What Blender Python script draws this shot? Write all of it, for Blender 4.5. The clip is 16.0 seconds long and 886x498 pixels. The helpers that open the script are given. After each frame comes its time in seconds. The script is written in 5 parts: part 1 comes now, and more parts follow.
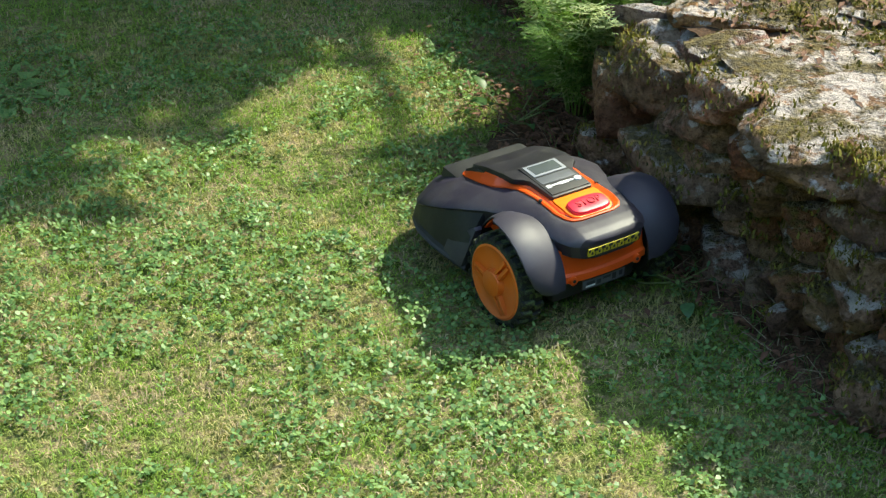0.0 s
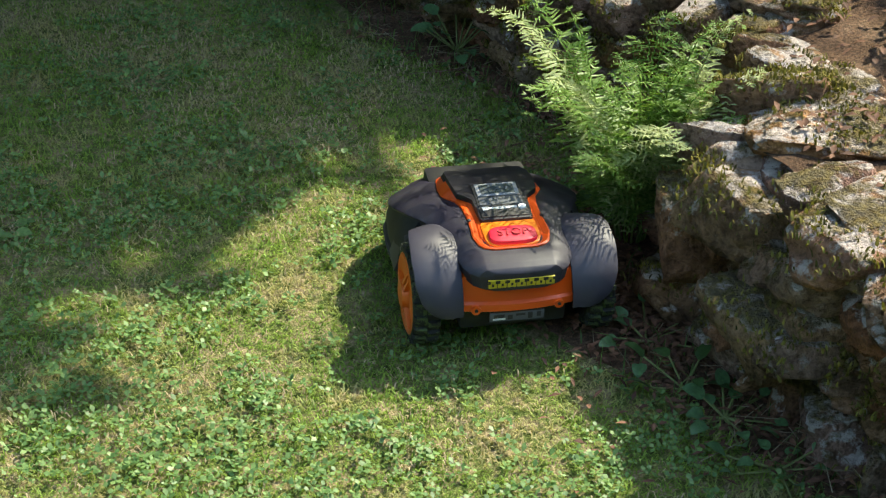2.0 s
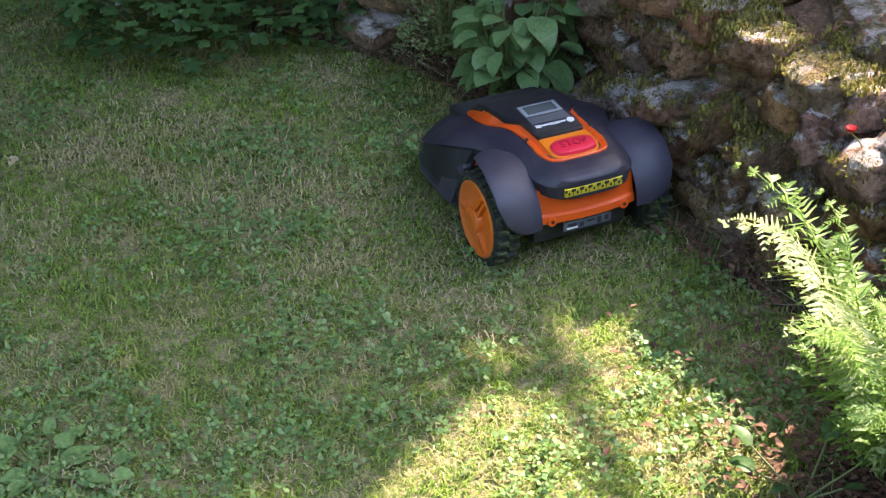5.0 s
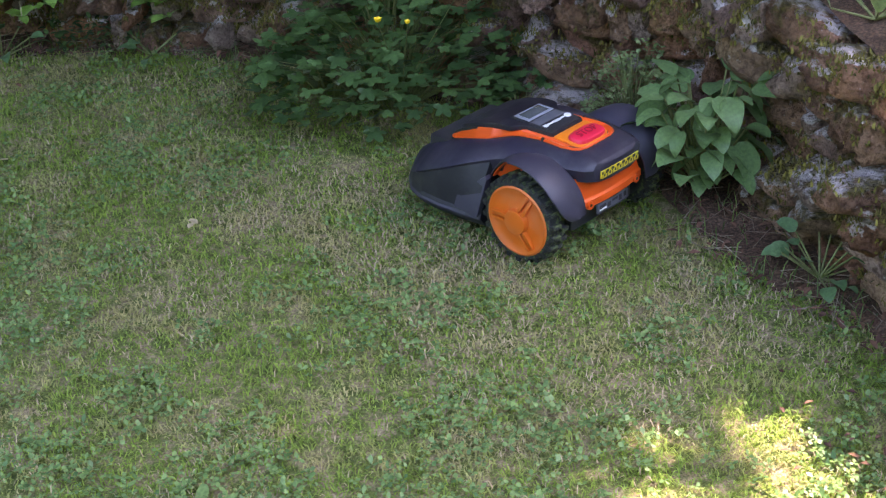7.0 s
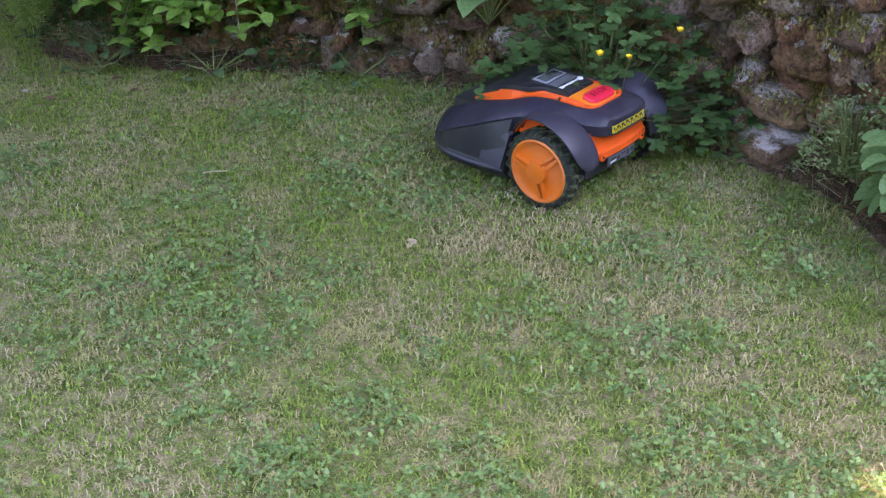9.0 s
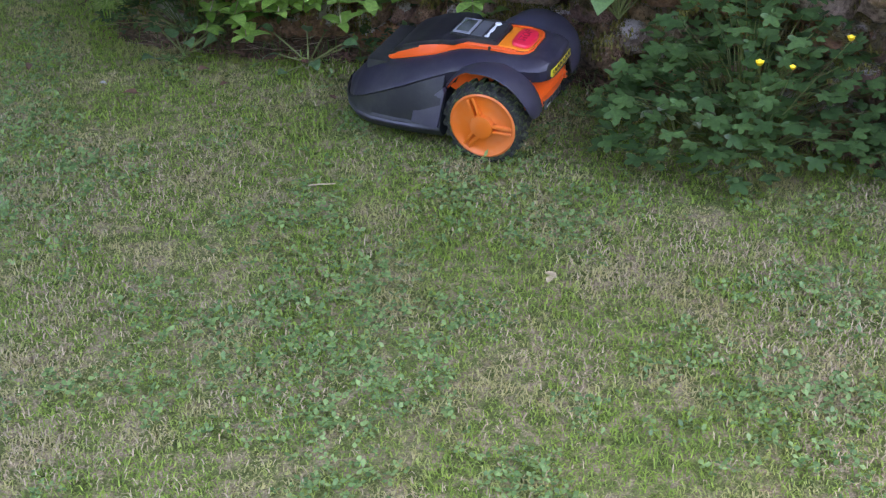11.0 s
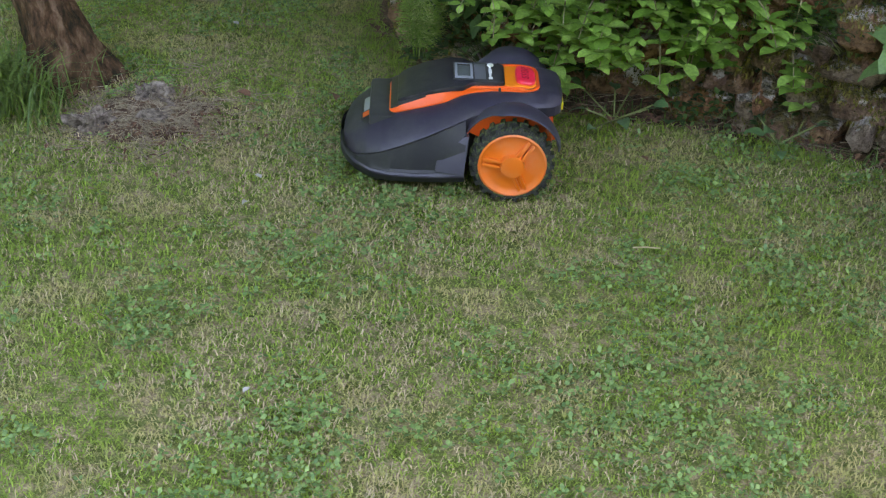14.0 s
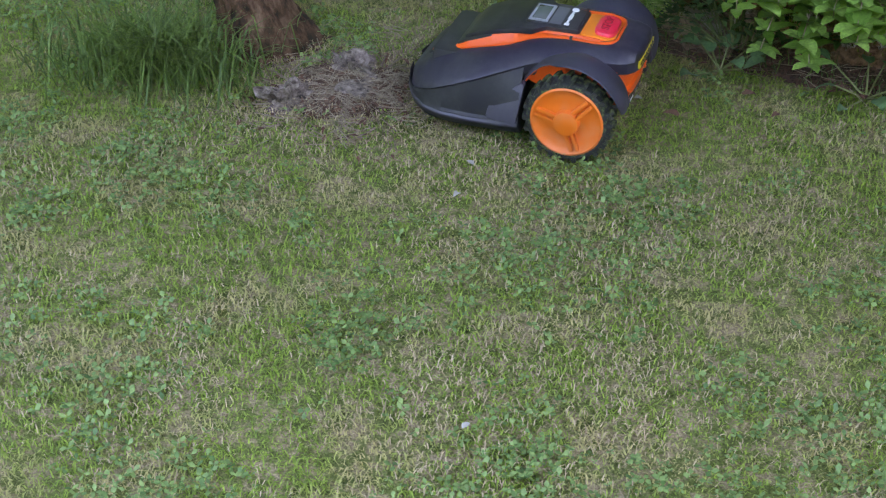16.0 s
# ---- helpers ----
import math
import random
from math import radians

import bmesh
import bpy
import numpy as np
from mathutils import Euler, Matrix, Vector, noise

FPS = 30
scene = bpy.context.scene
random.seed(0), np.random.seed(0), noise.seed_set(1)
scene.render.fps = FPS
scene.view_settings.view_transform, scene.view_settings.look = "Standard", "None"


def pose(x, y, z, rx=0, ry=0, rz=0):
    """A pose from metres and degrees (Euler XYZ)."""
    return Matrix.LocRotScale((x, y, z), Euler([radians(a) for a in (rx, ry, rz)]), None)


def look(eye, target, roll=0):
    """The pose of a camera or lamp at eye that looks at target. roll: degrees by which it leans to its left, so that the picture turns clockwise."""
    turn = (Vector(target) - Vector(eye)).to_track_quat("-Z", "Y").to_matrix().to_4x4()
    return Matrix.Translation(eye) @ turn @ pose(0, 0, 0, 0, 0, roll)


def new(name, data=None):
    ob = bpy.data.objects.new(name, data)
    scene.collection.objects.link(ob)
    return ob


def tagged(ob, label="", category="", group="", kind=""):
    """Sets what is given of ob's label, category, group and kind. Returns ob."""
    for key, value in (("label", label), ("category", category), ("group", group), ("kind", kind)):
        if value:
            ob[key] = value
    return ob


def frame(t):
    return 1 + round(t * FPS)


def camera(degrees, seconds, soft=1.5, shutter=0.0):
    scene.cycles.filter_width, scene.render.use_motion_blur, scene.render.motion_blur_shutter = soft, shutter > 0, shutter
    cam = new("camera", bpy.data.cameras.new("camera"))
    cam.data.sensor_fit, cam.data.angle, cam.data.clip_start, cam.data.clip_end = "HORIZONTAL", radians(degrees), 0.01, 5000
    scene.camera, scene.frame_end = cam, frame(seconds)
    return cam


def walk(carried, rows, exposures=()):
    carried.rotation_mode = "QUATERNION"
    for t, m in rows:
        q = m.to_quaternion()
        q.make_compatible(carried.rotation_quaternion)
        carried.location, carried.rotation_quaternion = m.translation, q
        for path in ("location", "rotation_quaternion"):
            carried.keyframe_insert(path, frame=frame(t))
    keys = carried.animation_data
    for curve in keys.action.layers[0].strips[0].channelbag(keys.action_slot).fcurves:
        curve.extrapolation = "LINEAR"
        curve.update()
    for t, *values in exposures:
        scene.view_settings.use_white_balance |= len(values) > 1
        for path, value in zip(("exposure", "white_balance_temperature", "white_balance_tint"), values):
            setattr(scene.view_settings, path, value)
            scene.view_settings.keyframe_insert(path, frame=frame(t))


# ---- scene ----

# ---------------------------------------------------------------- camera
cam = camera(30.5, 16.0, soft=1.25)
# seconds, x, y, z, tilt from straight down, lean, turn
PATH = [
    (0.0, 0.603, -2.168, 1.825, 58.19, 1.86, -18.23),
    (0.5, 0.504, -2.081, 1.845, 58.51, 4.08, -19.47),
    (1.0, 0.559, -1.864, 1.815, 57.89, 1.05, -18.92),
    (1.5, 0.606, -1.609, 1.808, 57.70, 1.90, -21.30),
    (2.0, 0.652, -1.469, 1.812, 57.77, 1.10, -20.25),
    (2.5, 0.618, -1.351, 1.793, 57.36, -0.21, -19.59),
    (3.0, 0.515, -1.171, 1.816, 56.96, -0.61, -23.06),
    (3.5, 0.446, -1.031, 1.839, 56.80, 0.65, -23.65),
    (4.0, 0.508, -0.818, 1.833, 56.26, -2.00, -20.86),
    (4.2, 0.554, -0.721, 1.836, 55.67, -0.89, -21.14),
    (6.3, 0.835, -0.515, 1.780, 57.90, -3.30, -11.15),
    (6.5, 0.818, -0.513, 1.786, 58.15, -3.23, -10.51),
    (7.0, 0.812, -0.518, 1.798, 58.85, -3.02, -9.05),
    (7.5, 0.781, -0.517, 1.810, 59.59, -3.09, -7.62),
    (8.0, 0.738, -0.507, 1.801, 59.83, -2.29, -5.70),
    (8.5, 0.648, -0.508, 1.842, 59.55, -1.87, -5.64),
    (9.0, 0.554, -0.531, 1.822, 60.17, -1.89, -5.00),
    (9.2, 0.519, -0.496, 1.835, 59.54, -0.85, -5.79),
    (11.3, 0.252, -0.047, 1.824, 57.50, -1.14, -4.49),
    (11.5, 0.196, -0.046, 1.812, 57.55, -0.49, -4.27),
    (12.0, 0.134, -0.010, 1.847, 58.08, -0.43, -1.88),
    (12.5, 0.069, -0.007, 1.835, 58.55, 0.60, -0.89),
    (13.0, 0.000, 0.000, 1.838, 58.71, 1.06, 0.00),
    (13.5, -0.034, 0.005, 1.831, 58.72, 1.09, -0.29),
    (14.0, -0.190, 0.013, 1.840, 58.85, 2.77, -1.16),
    (14.5, -0.290, 0.060, 1.797, 59.28, 3.72, 3.39),
    (15.0, -0.343, 0.253, 1.777, 56.96, 2.97, 6.54),
    (15.5, -0.295, 0.393, 1.758, 55.64, -1.10, 8.14),
    (16.0, -0.340, 0.431, 1.795, 55.43, 0.30, 5.43),
]
# the clip's camera opens up as it leaves the sunlit strip
EXPOSURES = [(0.0, 2.4, 6900, -4), (2.0, 2.42, 7050, 1), (3.0, 2.8, 7050, 8), (4.2, 3.35, 7150, 14), (6.3, 3.92, 7300, 28), (9.2, 4.52, 7400, 35), (12.5, 4.52, 7800, 30), (14.5, 4.5, 9000, 21), (16.0, 4.52, 7900, 29)]
walk(cam, [(t, pose(x, y, z, tilt, 0, turn) @ pose(0, 0, 0, 0, 0, lean)) for t, x, y, z, tilt, lean, turn in PATH], EXPOSURES)

# ---------------------------------------------------------------- light
SUN = Vector((0.80, 0.30, 1.0)).normalized()
world = bpy.data.worlds.new("sky")
scene.world = world
world.use_nodes = True
sky = world.node_tree.nodes.new("ShaderNodeTexSky")
sky.sky_type, sky.sun_disc = "NISHITA", False
sky.sun_elevation = math.asin(SUN.z)
sky.sun_rotation = math.atan2(SUN.x, SUN.y)
background = world.node_tree.nodes["Background"]
background.inputs["Strength"].default_value = 0.15
world.node_tree.links.new(sky.outputs[0], background.inputs[0])
sun = new("sun", bpy.data.lights.new("sun", "SUN"))
sun.data.energy, sun.data.angle, sun.data.color = 1.85, radians(0.6), (1.0, 0.94, 0.80)
sun.matrix_basis = look(SUN * 20, (0, 0, 0))

# ---------------------------------------------------------------- materials


def material(name, rough=0.6, metal=0.0, spec=0.5):
    m = bpy.data.materials.new(name)
    m.use_nodes = True
    b = m.node_tree.nodes["Principled BSDF"]
    b.inputs["Roughness"].default_value = rough
    b.inputs["Metallic"].default_value = metal
    b.inputs["Specular IOR Level"].default_value = spec
    return m, m.node_tree, b


def node(tree, kind, **inputs):
    n = tree.nodes.new(kind)
    for key, value in inputs.items():
        n.inputs[key].default_value = value
    return n


def noise_at(tree, scale, detail=4.0, rough=0.55, space="Object"):
    co = tree.nodes.new("ShaderNodeTexCoord")
    n = node(tree, "ShaderNodeTexNoise", Scale=scale, Detail=detail, Roughness=rough)
    tree.links.new(co.outputs[space], n.inputs["Vector"])
    return n.outputs["Fac"]


def world_noise(tree, scale, detail=4.0, rough=0.55):
    co = tree.nodes.new("ShaderNodeNewGeometry")
    n = node(tree, "ShaderNodeTexNoise", Scale=scale, Detail=detail, Roughness=rough)
    tree.links.new(co.outputs["Position"], n.inputs["Vector"])
    return n.outputs["Fac"]


def ramp(tree, fac, stops):
    r = tree.nodes.new("ShaderNodeValToRGB")
    e = r.color_ramp.elements
    while len(e) < len(stops):
        e.new(0.5)
    for el, (p, c) in zip(e, stops):
        el.position, el.color = p, (*c, 1)
    tree.links.new(fac, r.inputs[0])
    return r.outputs[0]


def mix(tree, fac, a, b, blend="MIX"):
    n = tree.nodes.new("ShaderNodeMix")
    n.data_type, n.blend_type = "RGBA", blend
    for socket, value in ((n.inputs[0], fac), (n.inputs[6], a), (n.inputs[7], b)):
        if isinstance(value, (int, float)):
            socket.default_value = value
        elif isinstance(value, tuple):
            socket.default_value = (*value, 1)
        else:
            tree.links.new(value, socket)
    return n.outputs[2]


def maths(tree, op, a, b=0.0, clamp=False):
    n = tree.nodes.new("ShaderNodeMath")
    n.operation, n.use_clamp = op, clamp
    for socket, value in ((n.inputs[0], a), (n.inputs[1], b)):
        if isinstance(value, (int, float)):
            socket.default_value = value
        else:
            tree.links.new(value, socket)
    return n.outputs[0]


def bump(tree, bsdf, fac, strength=0.4, distance=0.01):
    n = node(tree, "ShaderNodeBump", Strength=strength, Distance=distance)
    tree.links.new(fac, n.inputs["Height"])
    tree.links.new(n.outputs[0], bsdf.inputs["Normal"])


def plastic(name, colour, rough=0.4, grain=900, depth=0.12, dust=0.12):
    m, t, b = material(name, rough)
    d = ramp(t, noise_at(t, 14, 6, 0.7), [(0.45, (0, 0, 0)), (0.8, (1, 1, 1))])
    dusty = mix(t, maths(t, "MULTIPLY", d, dust), colour, (0.30, 0.29, 0.24))
    t.links.new(dusty, b.inputs["Base Color"])
    bump(t, b, noise_at(t, grain, 2), depth, 0.0006)
    r = maths(t, "ADD", maths(t, "MULTIPLY", noise_at(t, 9, 4), 0.25), rough - 0.1)
    t.links.new(r, b.inputs["Roughness"])
    return m


GREY = plastic("dark grey plastic", (0.018, 0.015, 0.027), 0.5)
# holds the skirt's shade, and colours the dark badge
GREY_LOW = plastic("dark and shaded grey plastic", (0.009, 0.009, 0.012), 0.6, dust=0.08)
# shell grey lowered, since light meets the lid at a flat angle
LID = plastic("lid grey darkened for its angle", (0.010, 0.009, 0.014), 0.45)
BLACK = plastic("black plastic", (0.016, 0.016, 0.018), 0.5, dust=0.1)
ORANGE = plastic("orange plastic", (0.74, 0.088, 0.008), 0.36, dust=0.05)
RIM = plastic("orange rim plastic", (0.66, 0.125, 0.008), 0.45, dust=0.2)
RED = plastic("red button plastic", (0.72, 0.016, 0.045), 0.38, dust=0.05)
DARKRED = plastic("dark red print", (0.34, 0.008, 0.02), 0.5, dust=0)
SILVER = plastic("silver print", (0.22, 0.23, 0.25), 0.35, dust=0.1)
LCD = plastic("lcd glass", (0.07, 0.08, 0.08), 0.15, grain=50, depth=0.02, dust=0.1)
WHITE = plastic("white print", (0.75, 0.75, 0.73), 0.5, dust=0.1)
YELLOW = plastic("yellow label", (0.52, 0.40, 0.02), 0.5, dust=0.1)
# shell grey lightened for faces that catch light or shine
GREY_LIT = plastic("grey plastic with sheen in its colour", (0.031, 0.028, 0.042), 0.50, dust=0.06)
# deck orange with sunlight put into the colour
ORANGE_SUN = plastic("orange plastic with sun", (0.80, 0.20, 0.012), 0.35, dust=0.05)
KEY_GREY = plastic("grey print", (0.085, 0.09, 0.10), 0.4, dust=0.1)


def rubber_material():
    """Tyre rubber with grass clippings stuck to it."""
    m, t, b = material("tyre rubber", 0.75, spec=0.3)
    clip = ramp(t, noise_at(t, 85, 5, 0.7), [(0.52, (0, 0, 0)), (0.60, (1, 1, 1))])
    t.links.new(mix(t, maths(t, "MULTIPLY", clip, 0.7), (0.018, 0.018, 0.017), (0.085, 0.115, 0.035)), b.inputs["Base Color"])
    bump(t, b, noise_at(t, 260, 3), 0.5, 0.002)
    return m


RUBBER = rubber_material()


def soil_material():
    m, t, b = material("soil", 0.95, spec=0.2)
    c = ramp(t, world_noise(t, 9, 8, 0.65), [(0.3, (0.055, 0.032, 0.020)), (0.55, (0.13, 0.080, 0.052)), (0.75, (0.24, 0.165, 0.115))])
    grit = ramp(t, world_noise(t, 160, 3), [(0.4, (0.6, 0.6, 0.6)), (0.7, (1.5, 1.4, 1.3))])
    t.links.new(mix(t, 1.0, c, grit, "MULTIPLY"), b.inputs["Base Color"])
    bump(t, b, world_noise(t, 90, 6, 0.7), 0.9, 0.012)
    return m


def thatch_material():
    """The turf between the blades: green moss, dead grass and bare earth."""
    m, t, b = material("turf", 0.95, spec=0.15)
    c = ramp(t, world_noise(t, 26, 8, 0.7), [(0.30, (0.062, 0.090, 0.022)), (0.46, (0.135, 0.165, 0.046)), (0.57, (0.27, 0.22, 0.12)), (0.72, (0.42, 0.32, 0.21))])
    fine = ramp(t, world_noise(t, 240, 3), [(0.35, (0.65, 0.65, 0.65)), (0.7, (1.35, 1.35, 1.3))])
    t.links.new(mix(t, 1.0, c, fine, "MULTIPLY"), b.inputs["Base Color"])
    bump(t, b, world_noise(t, 150, 5, 0.7), 0.9, 0.01)
    return m


def leaf_material(name, dark, light, patch=None, scale=2.2, gloss=0.5, clear=0.35):
    """Leaves: each one its own green, with patches of a second colour; light passes through."""
    m, t, b = material(name, gloss, spec=0.35)
    g = t.nodes.new("ShaderNodeNewGeometry")
    c = ramp(t, g.outputs["Random Per Island"], [(0.0, dark), (1.0, light)])
    if patch:
        p = ramp(t, world_noise(t, scale, 7, 0.65), [(0.50, (0, 0, 0)), (0.61, (1, 1, 1))])
        c = mix(t, maths(t, "MULTIPLY", p, 0.72), c, patch)
    vein = ramp(t, world_noise(t, 130, 2), [(0.35, (0.78, 0.78, 0.78)), (0.7, (1.2, 1.2, 1.15))])
    c = mix(t, 1.0, c, vein, "MULTIPLY")
    t.links.new(c, b.inputs["Base Color"])
    tr = t.nodes.new("ShaderNodeBsdfTranslucent")
    t.links.new(mix(t, 1.0, c, (1.1, 1.25, 0.6), "MULTIPLY"), tr.inputs["Color"])
    s = node(t, "ShaderNodeMixShader", Fac=clear)
    t.links.new(b.outputs[0], s.inputs[1])
    t.links.new(tr.outputs[0], s.inputs[2])
    t.links.new(s.outputs[0], t.nodes["Material Output"].inputs["Surface"])
    return m


def stone_material():
    m, t, b = material("limestone", 0.9, spec=0.25)
    o = t.nodes.new("ShaderNodeObjectInfo")
    base = ramp(t, o.outputs["Random"], [(0.0, (0.34, 0.185, 0.115)), (0.3, (0.46, 0.31, 0.20)), (0.5, (0.42, 0.18, 0.10)), (0.72, (0.48, 0.36, 0.29)), (0.9, (0.32, 0.185, 0.155)), (1.0, (0.48, 0.26, 0.115))])
    stain = ramp(t, world_noise(t, 11, 8, 0.7), [(0.3, (0.22, 0.18, 0.15)), (0.5, (0.85, 0.8, 0.75)), (0.7, (1.5, 1.4, 1.3))])
    c = mix(t, 1.0, base, stain, "MULTIPLY")
    pits = ramp(t, world_noise(t, 75, 5, 0.65), [(0.36, (0.45, 0.42, 0.4)), (0.52, (1, 1, 1))])
    c = mix(t, 1.0, c, pits, "MULTIPLY")
    g = t.nodes.new("ShaderNodeNewGeometry")
    sep = t.nodes.new("ShaderNodeSeparateXYZ")
    t.links.new(g.outputs["Normal"], sep.inputs[0])
    # upward faces get more lichen, its pale colour also standing in for sun
    top_light = maths(t, "MULTIPLY", maths(t, "MAXIMUM", sep.outputs["Z"], 0.0), 0.24)
    lichen = ramp(t, maths(t, "ADD", world_noise(t, 19, 6, 0.7), top_light), [(0.65, (0, 0, 0)), (0.72, (1, 1, 1))])
    c = mix(t, maths(t, "MULTIPLY", lichen, 0.8), c, (0.70, 0.62, 0.59))
    up = maths(t, "MULTIPLY", sep.outputs["Z"], 0.13)
    moss = maths(t, "ADD", world_noise(t, 6.5, 7, 0.72), up)
    moss = ramp(t, moss, [(0.58, (0, 0, 0)), (0.66, (1, 1, 1))])
    green = ramp(t, world_noise(t, 60, 4), [(0.35, (0.06, 0.046, 0.014)), (0.65, (0.22, 0.165, 0.042))])
    c = mix(t, maths(t, "MULTIPLY", moss, 0.9), c, green)
    t.links.new(c, b.inputs["Base Color"])
    h = maths(t, "ADD", world_noise(t, 60, 8, 0.7), maths(t, "MULTIPLY", moss, maths(t, "ADD", world_noise(t, 220, 2), 0.2)))
    bump(t, b, maths(t, "ADD", h, maths(t, "MULTIPLY", world_noise(t, 26, 6, 0.65), 2.0)), 1.0, 0.030)
    return m


def bark_material(name="bark", tone=1.0):
    m, t, b = material(name, 0.95, spec=0.2)
    co = t.nodes.new("ShaderNodeTexCoord")
    mp = t.nodes.new("ShaderNodeMapping")
    mp.inputs["Scale"].default_value = (1, 1, 0.25)
    t.links.new(co.outputs["Object"], mp.inputs[0])
    n = node(t, "ShaderNodeTexNoise", Scale=38.0, Detail=7.0, Roughness=0.65)
    t.links.new(mp.outputs[0], n.inputs["Vector"])
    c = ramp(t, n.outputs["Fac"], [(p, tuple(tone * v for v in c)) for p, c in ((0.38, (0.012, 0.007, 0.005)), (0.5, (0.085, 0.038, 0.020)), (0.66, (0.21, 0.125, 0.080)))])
    t.links.new(mix(t, maths(t, "MULTIPLY", noise_at(t, 7, 3), 0.3), c, (0.07, 0.065, 0.03)), b.inputs["Base Color"])
    bump(t, b, n.outputs["Fac"], 1.0, 0.02)
    return m


def bark_grey():
    m, t, b = material("grey weathered wood", 0.95, spec=0.2)
    t.links.new(ramp(t, world_noise(t, 45, 7, 0.7), [(0.34, (0.02, 0.017, 0.015)), (0.46, (0.125, 0.095, 0.075)), (0.64, (0.28, 0.225, 0.185))]), b.inputs["Base Color"])
    bump(t, b, world_noise(t, 70, 6), 0.9, 0.012)
    return m


SOIL, TURF, STONE, BARK = soil_material(), thatch_material(), stone_material(), bark_material()
# dark bark, lowered further to hold the hedge's shade
BARK_SHADED = bark_material("dark bark with shade", 0.35)
GRASS = leaf_material("grass blade", (0.125, 0.205, 0.030), (0.275, 0.385, 0.072), (0.48, 0.36, 0.215), 5.5, 0.5, 0.42)
LONG_GRASS = leaf_material("long grass", (0.05, 0.10, 0.022), (0.15, 0.235, 0.055), None, 1, 0.5, 0.3)
STRAW = leaf_material("dry grass", (0.32, 0.235, 0.145), (0.50, 0.39, 0.26), None, 1, 0.7, 0.25)
CLOVER = leaf_material("clover leaf", (0.070, 0.150, 0.045), (0.22, 0.335, 0.115), None, 1, 0.45, 0.3)
FERN = leaf_material("fern frond", (0.10, 0.19, 0.032), (0.28, 0.40, 0.11), None, 1, 0.4, 0.45)
FERN_DRY = leaf_material("curled fern tip", (0.27, 0.32, 0.13), (0.46, 0.50, 0.26), None, 1, 0.6, 0.4)
DOCK = leaf_material("dock leaf", (0.075, 0.145, 0.050), (0.15, 0.255, 0.095), None, 1, 0.45, 0.25)
BROAD = leaf_material("broad leaf", (0.045, 0.105, 0.040), (0.105, 0.20, 0.085), None, 1, 0.42, 0.25)
PALE = leaf_material("grey green leaf", (0.13, 0.18, 0.065), (0.27, 0.33, 0.15), None, 1, 0.6, 0.3)
LOBED = leaf_material("lobed leaf", (0.030, 0.075, 0.022), (0.075, 0.15, 0.045), None, 1, 0.45, 0.25)
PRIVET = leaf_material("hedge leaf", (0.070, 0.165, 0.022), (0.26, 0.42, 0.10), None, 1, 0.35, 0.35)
DARK = leaf_material("deep green and shaded leaf", (0.020, 0.050, 0.014), (0.055, 0.11, 0.03), None, 1, 0.45, 0.25)
SILVERY = leaf_material("silvery leaf", (0.20, 0.25, 0.17), (0.34, 0.39, 0.29), None, 1, 0.65, 0.2)
STEM = leaf_material("stem", (0.10, 0.13, 0.04), (0.20, 0.22, 0.08), None, 1, 0.6, 0.1)
TWIG = leaf_material("dead twig", (0.16, 0.11, 0.07), (0.32, 0.26, 0.18), None, 1, 0.8, 0.0)
PETAL = plastic("yellow petal", (0.85, 0.58, 0.01), 0.5, grain=60, dust=0.02)
POPPY = plastic("red petal", (0.62, 0.03, 0.02), 0.5, grain=60, dust=0.02)
PETAL_WHITE = plastic("white petal", (0.34, 0.32, 0.27), 0.6, grain=60, dust=0.1)
MOSS = leaf_material("moss tuft", (0.055, 0.050, 0.010), (0.26, 0.215, 0.045), None, 1, 0.9, 0.15)
LITTER = leaf_material("dead leaf", (0.065, 0.028, 0.018), (0.19, 0.092, 0.056), None, 1, 0.75, 0.1)


# ---------------------------------------------------------------- mesh helpers
rng = np.random.default_rng(5)


def part(name, bm, mat, parent=None, label="", smooth=True, crisp=32):
    me = bpy.data.meshes.new(name)
    bm.to_mesh(me)
    bm.free()
    me.materials.append(mat)
    if smooth:
        me.shade_smooth()
        me.set_sharp_from_angle(angle=radians(crisp))
    ob = new(name, me)
    ob.parent = parent
    return tagged(ob, label=label)


def raw(name, verts, faces, mat, parent=None, label="", smooth=False):
    me = bpy.data.meshes.new(name)
    me.from_pydata(verts, [], faces)
    me.materials.append(mat)
    if smooth:
        me.shade_smooth()
    ob = new(name, me)
    ob.parent = parent
    return tagged(ob, label=label)


def big(name, verts, tris, mat):
    """A mesh from arrays of corners and triangles."""
    me = bpy.data.meshes.new(name)
    me.vertices.add(len(verts))
    me.vertices.foreach_set("co", np.asarray(verts, np.float32).ravel())
    me.loops.add(tris.size)
    me.loops.foreach_set("vertex_index", tris.astype(np.int32).ravel())
    me.polygons.add(len(tris))
    me.polygons.foreach_set("loop_start", np.arange(0, tris.size, 3, dtype=np.int32))
    me.update(calc_edges=True)
    me.materials.append(mat)
    return new(name, me)


def empty(name, m, label, category, group=""):
    ob = new(name)
    ob.empty_display_size = 0.05
    ob.matrix_basis = m
    return tagged(ob, label, category, group)


def soften(bm, width, segments=2, angle=30):
    edges = [e for e in bm.edges if len(e.link_faces) == 2 and e.calc_face_angle(0) > radians(angle)]
    bmesh.ops.bevel(bm, geom=edges, offset=width, segments=segments, profile=0.6, affect="EDGES")


